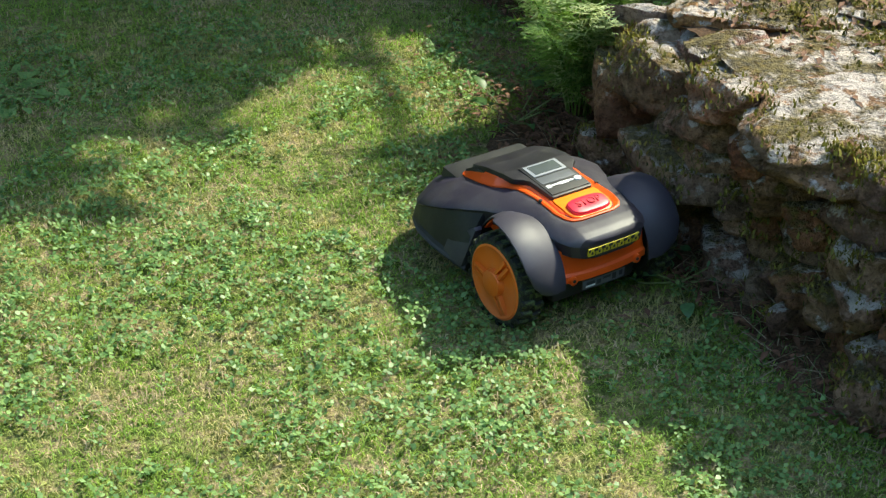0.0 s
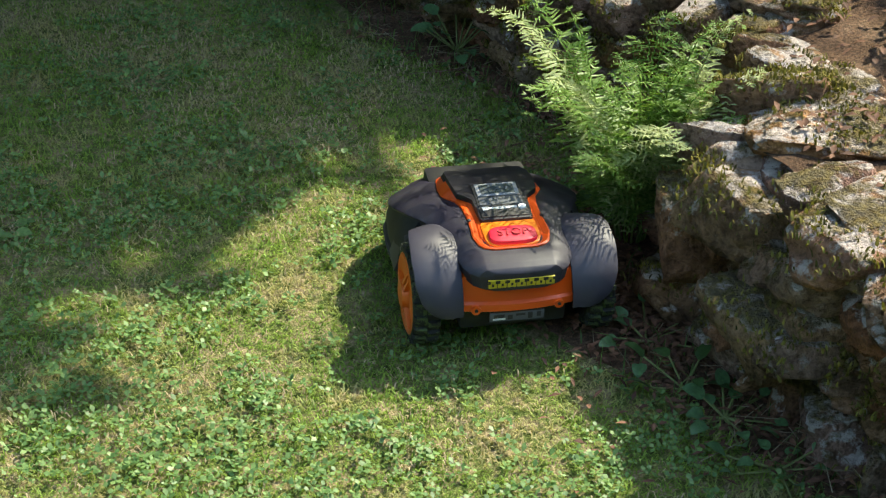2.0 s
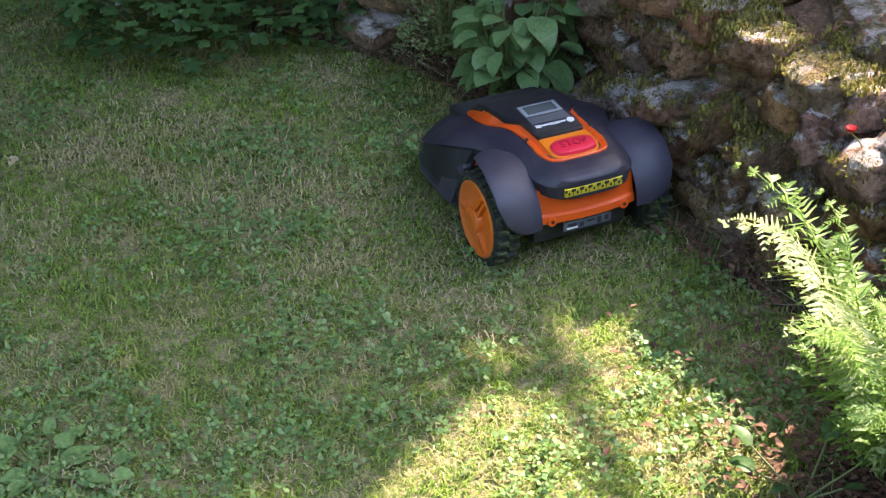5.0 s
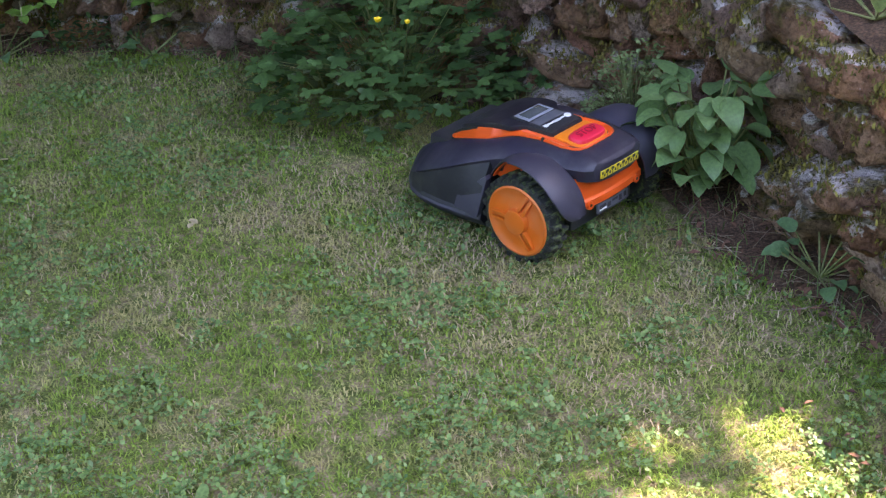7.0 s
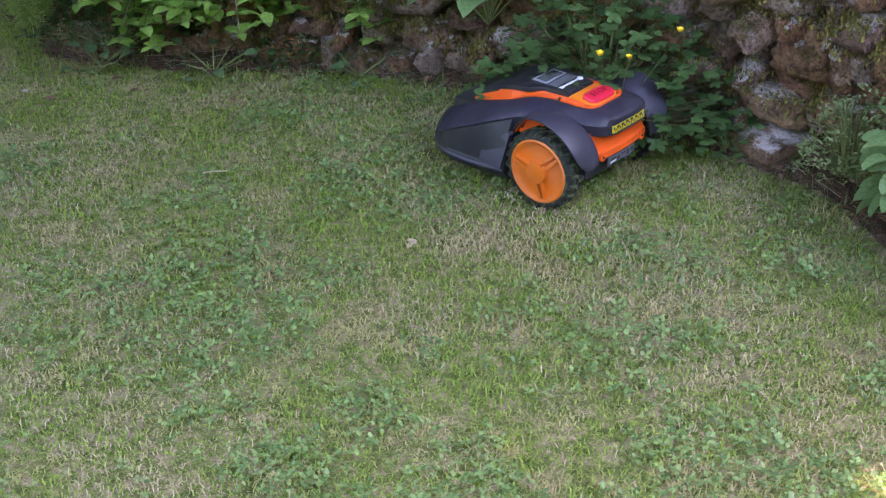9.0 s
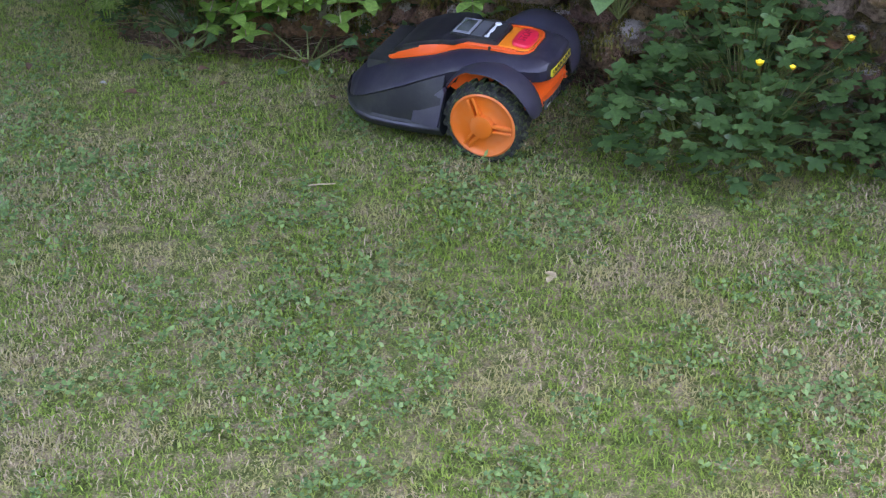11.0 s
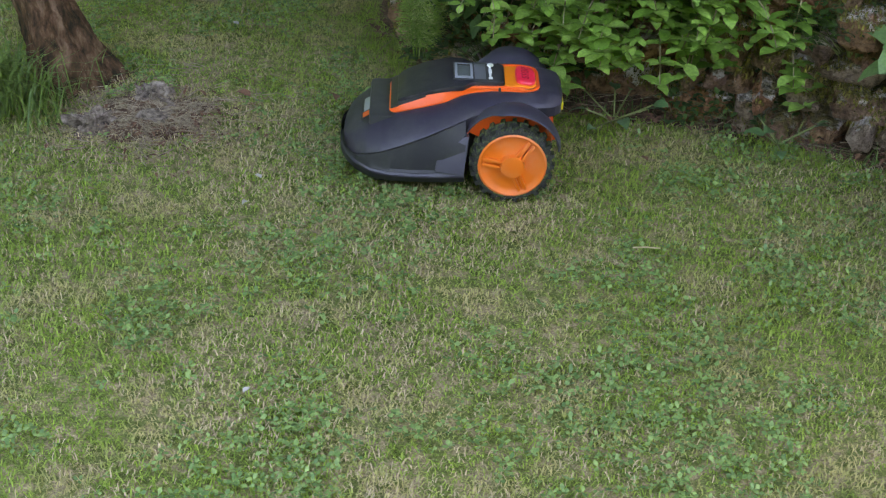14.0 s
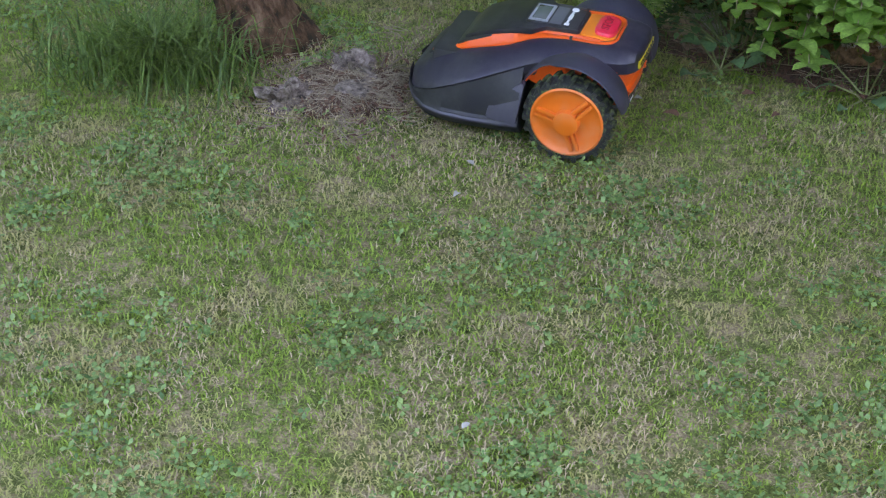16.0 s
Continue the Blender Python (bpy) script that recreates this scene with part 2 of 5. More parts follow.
def box(x0, x1, y0, y1, z0, z1, r=0.003):
    bm = bmesh.new()
    bmesh.ops.create_cube(bm, size=1)
    for v in bm.verts:
        v.co = ((x0 + x1) / 2 + v.co.x * (x1 - x0), (y0 + y1) / 2 + v.co.y * (y1 - y0), (z0 + z1) / 2 + v.co.z * (z1 - z0))
    soften(bm, r)
    return bm


def loft(rings, cap=True, closed=True):
    bm = bmesh.new()
    rows = [[bm.verts.new(p) for p in r] for r in rings]
    n = len(rows[0])
    for a, b in zip(rows, rows[1:]):
        for i in range(n if closed else n - 1):
            j = (i + 1) % n
            bm.faces.new((a[i], a[j], b[j], b[i]))
    if cap:
        bm.faces.new(rows[0][::-1])
        bm.faces.new(rows[-1])
    bmesh.ops.recalc_face_normals(bm, faces=bm.faces)
    return bm


def slab(outline, z_of, low, high, r=0.003):
    """A plate over a closed outline of (x, y), following the height z_of(x, y)."""
    bm = bmesh.new()
    top = [bm.verts.new((x, y, z_of(x, y) + high)) for x, y in outline]
    bottom = [bm.verts.new((x, y, z_of(x, y) + low)) for x, y in outline]
    n = len(outline)
    for i in range(n):
        j = (i + 1) % n
        bm.faces.new((bottom[i], bottom[j], top[j], top[i]))
    # strips from side to side: the outline runs up one side and back down the other
    for i in range(n // 2 - 1):
        bm.faces.new((top[i], top[i + 1], top[n - 2 - i], top[n - 1 - i]))
        bm.faces.new((bottom[n - 1 - i], bottom[n - 2 - i], bottom[i + 1], bottom[i]))
    bmesh.ops.recalc_face_normals(bm, faces=bm.faces)
    if r:
        soften(bm, r, 2, 40)
    return bm


def outline(stations):
    return [(x, -w) for x, w in stations] + [(x, w) for x, w in reversed(stations)]


def tube(points, radii, sides=6):
    rings = []
    pts = [Vector(p) for p in points]
    for i, p in enumerate(pts):
        d = (pts[min(i + 1, len(pts) - 1)] - pts[max(i - 1, 0)]).normalized()
        q = d.to_track_quat("Z", "Y")
        rings.append([p + q @ Vector((math.cos(a) * radii[i], math.sin(a) * radii[i], 0)) for a in (2 * math.pi * k / sides for k in range(sides))])
    return rings


class Leaves:
    """Collects leaves, blades and stems into one mesh."""

    def __init__(self):
        self.v, self.f = [], []

    def add(self, verts, faces):
        o = len(self.v)
        self.v += [tuple(p) for p in verts]
        self.f += [tuple(i + o for i in f) for f in faces]

    def leaf(self, base, yaw, pitch, length, width, droop=0.6, fold=0.25, steps=5, shape=0.45, twist=0.0):
        """A pointed oval leaf that leaves base at that yaw and pitch and droops on the way."""
        p = Vector(base)
        side = Vector((-math.sin(yaw), math.cos(yaw), 0))
        verts = []
        for i in range(steps + 1):
            t = i / steps
            a = pitch - droop * t * t * 1.6
            d = Vector((math.cos(yaw) * math.cos(a), math.sin(yaw) * math.cos(a), math.sin(a)))
            up = side.cross(d) * -1
            s = side * math.cos(twist) + up * math.sin(twist)
            w = width * 0.5 * (math.sin(math.pi * min(1, t ** shape * 0.97 + 0.03)) ** 0.75) + 0.0006
            wave = 0.05 * width * math.sin(7 * t + yaw * 5)
            verts += [p + s * w + up * (w * fold + wave), p.copy(), p - s * w + up * (w * fold - wave)]
            p = p + d * (length / steps)
        faces = []
        for i in range(steps):
            k = 3 * i
            faces += [(k, k + 1, k + 4, k + 3), (k + 1, k + 2, k + 5, k + 4)]
        self.add(verts, faces)

    def lobed(self, base, yaw, pitch, size, lobes=5, deep=0.45):
        """A rounded leaf with lobes, like a buttercup's or a cranesbill's."""
        d = Vector((math.cos(yaw) * math.cos(pitch), math.sin(yaw) * math.cos(pitch), math.sin(pitch)))
        s = Vector((-math.sin(yaw), math.cos(yaw), 0))
        u = d.cross(s)
        verts = [Vector(base)]
        n = lobes * 4
        for i in range(n + 1):
            a = -2.5 + 5.0 * i / n
            r = size * (1 - deep * (0.5 + 0.5 * math.cos(i / 4 * 2 * math.pi)) ** 1.5) * (0.75 + 0.25 * math.cos(a))
            verts.append(Vector(base) + d * (r * math.cos(a) + size * 0.15) + s * (r * math.sin(a)) + u * (0.12 * size * math.cos(2 * a + yaw)))
        self.add(verts, [(0, i, i + 1) for i in range(1, n + 1)])

    def stem(self, points, r0, r1, sides=4):
        n = len(points)
        rings = tube(points, [r0 + (r1 - r0) * i / (n - 1) for i in range(n)], sides)
        self.add([p for r in rings for p in r], [(i * sides + k, i * sides + (k + 1) % sides, (i + 1) * sides + (k + 1) % sides, (i + 1) * sides + k) for i in range(n - 1) for k in range(sides)])

    def done(self, name, mat, parent=None, label="", smooth=True):
        return raw(name, self.v, self.f, mat, parent, label, smooth)


# ---------------------------------------------------------------- plan of the wall
# the foot of the wall's face and its height, from the near end to the far end
WALL = [(2.42, -2.2, 0.44), (2.24, -0.7, 0.44), (2.12, 0.0, 0.44), (2.05, 0.45, 0.44), (2.03, 0.86, 0.42), (2.24, 1.12, 0.44), (2.20, 1.45, 0.46), (2.14, 1.8, 0.46), (2.06, 2.12, 0.46),
        (2.04, 2.4, 0.50), (1.90, 2.72, 0.58), (1.70, 3.0, 0.66), (1.38, 3.30, 0.70), (1.02, 3.55, 0.72), (0.6, 3.76, 0.72), (0.2, 3.86, 0.72), (-0.12, 3.98, 0.70), (-0.22, 4.3, 0.66), (-0.25, 5.2, 0.6)]
WX = np.array([w[0] for w in WALL])
WY = np.array([w[1] for w in WALL])
WH = np.array([w[2] for w in WALL])
SEG = np.hypot(np.diff(WX), np.diff(WY))
RUN = np.concatenate([[0], np.cumsum(SEG)])


def wall_at(s):
    """Foot, outward normal (towards the lawn) and height at the run s."""
    x, y, h = np.interp(s, RUN, WX), np.interp(s, RUN, WY), np.interp(s, RUN, WH)
    dx = np.interp(s + 0.06, RUN, WX) - np.interp(s - 0.06, RUN, WX)
    dy = np.interp(s + 0.06, RUN, WY) - np.interp(s - 0.06, RUN, WY)
    n = math.hypot(dx, dy) or 1
    return x, y, -dy / n, dx / n, h


def off_wall(x, y):
    """Distance of points from the wall's face, positive on the lawn's side."""
    best = np.full(np.shape(x), 1e9)
    sign = np.ones(np.shape(x))
    for i in range(len(SEG)):
        ax, ay, bx, by = WX[i], WY[i], WX[i + 1], WY[i + 1]
        t = np.clip(((x - ax) * (bx - ax) + (y - ay) * (by - ay)) / SEG[i] ** 2, 0, 1)
        d = np.hypot(x - ax - t * (bx - ax), y - ay - t * (by - ay))
        side = (bx - ax) * (y - ay) - (by - ay) * (x - ax)
        near = d < best
        best = np.where(near, d, best)
        sign = np.where(near, np.sign(side), sign)
    return best * sign


def wobble(x, y):
    return 0.5 * np.sin(3.1 * x + 1.7 * y) + 0.3 * np.sin(7.7 * x - 5.3 * y + 1) + 0.25 * np.sin(15 * x + 11 * y + 2)


TABLE = np.random.default_rng(77).random((256, 256))


def clumps(x, y, size):
    """Uneven patches of about that size, 0 to 1."""
    u, v = np.asarray(x) / size + 100.3, np.asarray(y) / size + 57.1
    i, j = np.floor(u).astype(int), np.floor(v).astype(int)
    a, b = u - i, v - j
    a, b = a * a * (3 - 2 * a), b * b * (3 - 2 * b)
    g = lambda p, q: TABLE[p % 256, q % 256]
    return (g(i, j) * (1 - a) + g(i + 1, j) * a) * (1 - b) + (g(i, j + 1) * (1 - a) + g(i + 1, j + 1) * a) * b


def bed_width(x, y):
    """How far the bare earth reaches out from the wall."""
    fern = 0.27 * np.exp(-((y - 0.98) / 0.30) ** 2) * (x > 1.5)
    dock = 0.13 * np.exp(-((y - 2.35) / 0.3) ** 2) * (x > 1.5)
    return 0.09 + fern + dock + 0.035 * wobble(x * 2, y * 2)


# ---------------------------------------------------------------- ground
def ground():
    fine = np.linspace(-3.0, 3.4, 129)
    xs = np.concatenate([[-300, -80, -25, -10, -5], fine, [5, 10, 25, 80, 300]])
    ys = np.concatenate([[-300, -80, -25, -10, -5], np.linspace(-3.0, 6.4, 189), [9, 14, 30, 90, 300]])
    gx, gy = np.meshgrid(xs, ys)
    z = 0.004 * wobble(gx * 1.3, gy * 1.3) - 0.006
    z = np.where((np.abs(gx) < 4) & (np.abs(gy) < 7), z, -0.006)
    v = np.stack([gx, gy, z], -1).reshape(-1, 3)
    w, h = len(xs), len(ys)
    f = [(j * w + i, j * w + i + 1, (j + 1) * w + i + 1, (j + 1) * w + i) for j in range(h - 1) for i in range(w - 1)]
    ob = raw("ground", v.tolist(), f, TURF, smooth=True)
    tagged(ob, "mown lawn turf, patchy green with dry yellow spots", "lawn", kind="structure")


def strip(name, offsets, mat, label, category, ds=0.05):
    """A sheet that follows the wall: offsets(s) gives the points across it."""
    ss = np.arange(0.02, RUN[-1] - 0.02, ds)
    rows = [offsets(s) for s in ss]
    n = len(rows[0])
    v = [p for r in rows for p in r]
    f = [(i * n + k, i * n + k + 1, (i + 1) * n + k + 1, (i + 1) * n + k) for i in range(len(rows) - 1) for k in range(n - 1)]
    return tagged(raw(name, v, f, mat, smooth=True), label, category, kind="structure")


def bed_points(s):
    x, y, nx, ny, h = wall_at(s)
    w = float(bed_width(np.array(x + nx * 0.05), np.array(y + ny * 0.05)))
    out = []
    for k in range(9):
        d = -0.12 + (w + 0.12) * k / 8
        z = 0.022 * (1 - k / 8) + 0.006 * float(wobble(np.array(9 * x + d * 40), np.array(9 * y)))
        out.append((x + nx * d, y + ny * d, max(z, 0.002) if k < 8 else -0.012))
    return out


def core_points(s):
    x, y, nx, ny, h = wall_at(s)
    out = []
    for d, z in ((-0.05, -0.05), (-0.07, h * 0.3), (-0.09, h * 0.65), (-0.11, h - 0.06), (-0.30, h - 0.03), (-0.33, -0.05)):
        out.append((x + nx * d, y + ny * d, z))
    return out


def terrace_points(s):
    x, y, nx, ny, h = wall_at(s)
    out = []
    for k, d in enumerate((0.06, 0.2, 0.4, 0.6, 0.9, 1.4, 2.2)):
        z = h - 0.035 + 0.02 * k + 0.02 * float(wobble(np.array(5 * x + 9 * d), np.array(5 * y)))
        out.append((x - nx * d, y - ny * d, z))
    return out


ground()
strip("soil_bed", bed_points, SOIL, "bare brown earth along the foot of the wall", "soil")
strip("terrace", terrace_points, SOIL, "raised earth held back by the stone wall", "soil", 0.1)
wall = strip("wall_1", core_points, SOIL, "old dry stone retaining wall, mossy limestone rubble", "wall")

# ---------------------------------------------------------------- stones of the wall


def stone_mesh(seed, flat=False):
    bm = bmesh.new()
    bmesh.ops.create_cube(bm, size=2)
    bmesh.ops.subdivide_edges(bm, edges=bm.edges, cuts=7, use_grid_fill=True)
    off = Vector((seed * 7.3, seed * 3.1, seed * 1.7))
    pick = random.Random(seed)
    planes = []
    for _ in range(9 if not flat else 6):
        n = Vector((pick.uniform(-1, 1), pick.uniform(-1, 1), pick.uniform(-1, 1) * (0.4 if flat else 1))).normalized()
        planes.append((n, pick.uniform(0.78, 1.1)))
    for v in bm.verts:
        p = v.co.copy()
        q = p.normalized() * 1.18
        k = 0.16 if flat else 0.22
        p = p.lerp(q, k)
        for n, d in planes:
            over = p.dot(n) - d
            if over > 0:
                p = p - n * over * 0.92
        k = 0.55 if flat else 1.0
        n = noise.noise_vector(p * 0.9 + off) * 0.18 * k + noise.noise_vector(p * 2.3 + off) * 0.11 + noise.noise_vector(p * 5.1 + off) * 0.10
        v.co = p + n
    me = bpy.data.meshes.new("stone")
    bm.to_mesh(me)
    bm.free()
    me.materials.append(STONE)
    me.shade_smooth()
    return me


MOSSY = []


STONES = [stone_mesh(i + 1) for i in range(16)]
FLATS = [stone_mesh(i + 31, True) for i in range(5)]


def stone(x, y, z, sx, sy, sz, yaw, tilt=0.0, roll=0.0, flat=False):
    pool = FLATS if flat else STONES
    ob = new("stone", pool[int(rng.integers(len(pool)))])
    ob.matrix_basis = pose(x, y, z, tilt, roll, yaw) @ Matrix.Diagonal((sx, sy, sz, 1))
    ob.parent = wall
    MOSSY.append(ob)
    return ob


def lay_wall():
    z_level = 0.0
    course = 0
    while z_level < 0.74:
        ch = float(rng.uniform(0.045, 0.100)) if course else 0.09
        s = float(rng.uniform(0.02, 0.1)) + 1.0
        while s < RUN[-1] - 0.55:
            w = float(rng.choice([0.05, 0.07, 0.10, 0.13, 0.19])) * float(rng.uniform(0.85, 1.2))
            x, y, nx, ny, h = wall_at(s + w / 2)
            if z_level + ch * 0.55 < h - 0.02:
                yaw = math.degrees(math.atan2(nx, -ny))
                deep = float(rng.uniform(0.07, 0.13))
                lean = -0.05 * z_level + float(rng.uniform(-0.045, 0.04)) - 0.045
                stone(x + nx * lean, y + ny * lean, z_level + ch / 2 + float(rng.uniform(-0.008, 0.008)), w * 0.50, deep, ch * 0.54,
                      yaw + float(rng.uniform(-16, 16)), float(rng.uniform(-14, 14)), float(rng.uniform(-13, 13)), bool(rng.random() < 0.5))
            s += w * 0.97
        z_level += ch * 0.96
        course += 1


lay_wall()
# cap stones of the near corner
for cx, cy, cz, a, b, c, yaw, tilt, roll in (
        (2.20, 0.16, 0.425, 0.22, 0.17, 0.040, -12, 3, -4), (2.30, 0.47, 0.420, 0.25, 0.13, 0.032, 14, -3, 3), (2.14, 0.40, 0.395, 0.13, 0.11, 0.036, 30, 2, 4), (2.28, 0.76, 0.405, 0.19, 0.12, 0.030, -20, 2, -3),
        (2.62, 0.62, 0.425, 0.17, 0.14, 0.026, 35, 2, 2), (2.58, 0.24, 0.450, 0.19, 0.16, 0.028, 8, -2, 3), (2.30, -0.14, 0.425, 0.21, 0.15, 0.040, 18, 3, 3), (2.48, -0.45, 0.44, 0.26, 0.20, 0.045, -12, 2, 2),
        (2.28, 1.00, 0.405, 0.12, 0.09, 0.028, 50, 3, -4), (2.42, 1.75, 0.455, 0.20, 0.15, 0.032, 70, 2, 3), (2.34, 2.22, 0.465, 0.20, 0.14, 0.034, 100, -2, 2), (2.10, 2.80, 0.57, 0.18, 0.12, 0.036, 125, 0, 2), (2.46, 1.32, 0.45, 0.16, 0.13, 0.030, 60, 2, 3),
        (2.06, 0.72, 0.30, 0.09, 0.12, 0.060, 20, 6, 5), (2.05, 0.86, 0.20, 0.10, 0.10, 0.070, -15, 4, 3), (2.02, 0.58, 0.17, 0.10, 0.12, 0.055, 10, -5, 4)):
    stone(cx, cy, cz, a, b, c, yaw, tilt, roll, True)
for _ in range(70):
    s = float(rng.uniform(1.0, 4.2))
    x, y, nx, ny, h = wall_at(s)
    d = float(rng.uniform(0.12, 0.8))
    k = float(rng.uniform(0.03, 0.09))
    stone(x - nx * d, y - ny * d, h - 0.02 + 0.02 * d, k * 1.4, k, k * 0.45, float(rng.uniform(0, 180)), 4, -4, True)

# ---------------------------------------------------------------- the robot mower
# its own space: x forward, y to its left, z up, zero on the ground under the rear axle
AXLE, TYRE_R, RIM_R = 0.094, 0.098, 0.080
# along x: half width at the crease, height of the top, height of the crease
HULL = [(-0.118, 0.040, 0.203, 0.197), (-0.116, 0.060, 0.206, 0.197), (-0.110, 0.079, 0.211, 0.197), (-0.098, 0.093, 0.216, 0.197), (-0.078, 0.103, 0.220, 0.198), (-0.05, 0.109, 0.221, 0.199), (0.0, 0.115, 0.222, 0.200),
        (0.05, 0.127, 0.221, 0.198), (0.10, 0.150, 0.216, 0.190), (0.15, 0.174, 0.204, 0.176), (0.20, 0.187, 0.190, 0.157), (0.25, 0.189, 0.174, 0.136), (0.30, 0.180, 0.157, 0.113),
        (0.335, 0.160, 0.140, 0.097), (0.36, 0.132, 0.122, 0.084), (0.376, 0.100, 0.106, 0.075), (0.386, 0.064, 0.094, 0.070), (0.390, 0.026, 0.086, 0.068)]
LOWER = [(0.108, 0.186), (0.16, 0.192), (0.22, 0.194), (0.28, 0.189), (0.325, 0.172), (0.36, 0.140), (0.382, 0.102), (0.394, 0.060), (0.398, 0.026)]
DECK = [(-0.064, 0.040), (-0.060, 0.056), (-0.048, 0.067), (-0.02, 0.074), (0.04, 0.071), (0.085, 0.073), (0.12, 0.080), (0.155, 0.099), (0.20, 0.099), (0.26, 0.090), (0.288, 0.082)]
DECK_TOP = [(-0.07, 0.219), (-0.02, 0.225), (0.03, 0.226), (0.10, 0.226), (0.145, 0.224), (0.20, 0.212), (0.25, 0.194), (0.29, 0.168)]
HX = [h[0] for h in HULL]


def along(stations, x):
    return float(np.interp(x, [s[0] for s in stations], [s[1] for s in stations]))


def hull_half(x):
    return float(np.interp(x, HX, [h[1] for h in HULL]))


def hull_top(x, y=0.0):
    return float(np.interp(x, HX, [h[2] for h in HULL]))


def hull_crease(x):
    return float(np.interp(x, HX, [h[3] for h in HULL]))


def deck_top(x, y=0.0):
    return along(DECK_TOP, x)


def dense(stations, n):
    return [(float(x), along(stations, x)) for x in np.linspace(stations[0][0], stations[-1][0], n)]


def shell_mesh():
    """The upper shell: a flat back, sloping shoulders and a sharp crease along each flank."""
    rings = []
    for x in sorted(set(HX) | set(np.linspace(-0.118, 0.390, 60))):
        w, t, c = hull_half(x), hull_top(x), hull_crease(x)
        flat = min(along(DECK, min(max(x, -0.06), 0.288)) + 0.006, 0.80 * w)
        under = float(np.interp(x, [-0.118, 0.06, 0.12, 0.39], [0.026, 0.034, 0.03, 0.008]))
        half = [(0, t), (flat, t), (flat + 0.18 * (w - flat), t - 0.05 * (t - c)), (flat + 0.5 * (w - flat), t - 0.28 * (t - c)), (flat + 0.82 * (w - flat), t - 0.66 * (t - c)),
                (0.985 * w, c + 0.10 * (t - c)), (w, c), (0.988 * w, c - 0.003), (0.955 * w, c - 0.5 * under), (0.93 * w, c - under)]
        rings.append([(x, y, z) for y, z in half] + [(x, 0.80 * w, c - under - 0.004), (x, -0.80 * w, c - under - 0.004)] + [(x, -y, z) for y, z in reversed(half[1:])])
    return loft(rings)


def low_half(x):
    return along(LOWER, x)


def lip_height(x):
    return 0.058 + 0.012 * max(0.0, (x - 0.30) / 0.09) ** 2


def skirt_mesh():
    """The lower shell round the nose, cut off before the rear wheels."""
    rings = []
    for x in sorted(set(np.linspace(0.108, 0.398, 30)) | {s[0] for s in LOWER}):
        w, b, low = low_half(x), hull_crease(min(x, 0.390)), lip_height(x)
        top = min(hull_half(min(x, 0.390)) * 0.975, w * 0.99)
        half = [(0.9 * top, b - 0.002), (top, b - 0.004), (0.985 * w, 0.5 * b + 0.5 * low + 0.006), (0.985 * w, low + 0.016), (1.005 * w, low + 0.010), (w, low), (0.96 * w, low - 0.012), (0.90 * w, low - 0.024)]
        rings.append([(x, y, z) for y, z in half] + [(x, -y, z) for y, z in reversed(half)])
    return loft(rings)


def fin_mesh(side):
    """The facet at the back end of the skirt, before the wheel, coloured lighter for caught light."""
    p = [(0.110, 0.068), (0.100, 0.150), (0.106, 0.156), (0.165, 0.112), (0.172, 0.106), (0.176, 0.074)]
    lean = lambda z: 0.197 - 0.30 * max(0.0, z - 0.062)
    bm = loft([[(x, side * (lean(z) + 0.004), z) for x, z in p], [(x, side * (lean(z) - 0.014), z) for x, z in p]])
    soften(bm, 0.002)
    return bm


FENDER = [(7, 0.113, 0.146), (11, 0.115, 0.160), (22, 0.119, 0.180), (40, 0.124, 0.192), (65, 0.129, 0.195), (88, 0.131, 0.192), (104, 0.130, 0.186), (114, 0.128, 0.166), (128, 0.127, 0.157), (150, 0.126, 0.155)]


def fender_mesh(side):
    """The arch that leaves the flank before the wheel, swings out over it and tapers down behind it."""
    rings = []
    angles = [f[0] for f in FENDER]
    for a in np.linspace(7, 150, 44):
        r = float(np.interp(a, angles, [f[1] for f in FENDER]))
        y1 = float(np.interp(a, angles, [f[2] for f in FENDER]))
        y0 = 0.104
        c, s = math.cos(radians(a)), math.sin(radians(a))
        mid = (y0 + y1) / 2
        drop = float(np.interp(a, [7, 60, 150], [0.002, 0.012, 0.014]))
        pts = [(y0, r - drop), (0.7 * y0 + 0.3 * y1, r - 0.003), (mid, r), (y1 - 0.010, r - 0.001), (y1 - 0.001, r - 0.004), (y1, r - 0.0065), (y1 - 0.010, r - 0.005), (mid, r - 0.004), (y0, r - drop - 0.004)]
        rings.append([(-c * q, side * y, AXLE + s * q) for y, q in pts])
    return loft(rings)


def liner_mesh(side):
    """The orange inside of the wheel arch over the tyre."""
    rings = []
    for a in np.linspace(50, 152, 22):
        c, s = math.cos(radians(a)), math.sin(radians(a))
        r = float(np.interp(a, [50, 90, 152], [0.113, 0.121, 0.119]))
        pts = [(0.126, r), (0.160 if a < 120 else 0.148, r), (0.160 if a < 120 else 0.148, r - 0.003), (0.135, r - 0.004), (0.131, 0.070), (0.126, 0.070)]
        rings.append([(-c * q, side * y, AXLE + s * q) for y, q in pts])
    return loft(rings)


def tyre_mesh(width):
    rings = []
    prof = [(-0.5, 0.074), (-0.5, 0.084), (-0.44, 0.089), (-0.2, 0.091), (0.2, 0.091), (0.44, 0.089), (0.5, 0.084), (0.5, 0.074)]
    for k in range(48):
        a = 2 * math.pi * k / 48
        rings.append([(math.cos(a) * r, u * width, math.sin(a) * r) for u, r in prof])
    rings.append(rings[0])
    bm = loft(rings, cap=False)
    bmesh.ops.remove_doubles(bm, verts=bm.verts, dist=1e-5)
    return bm


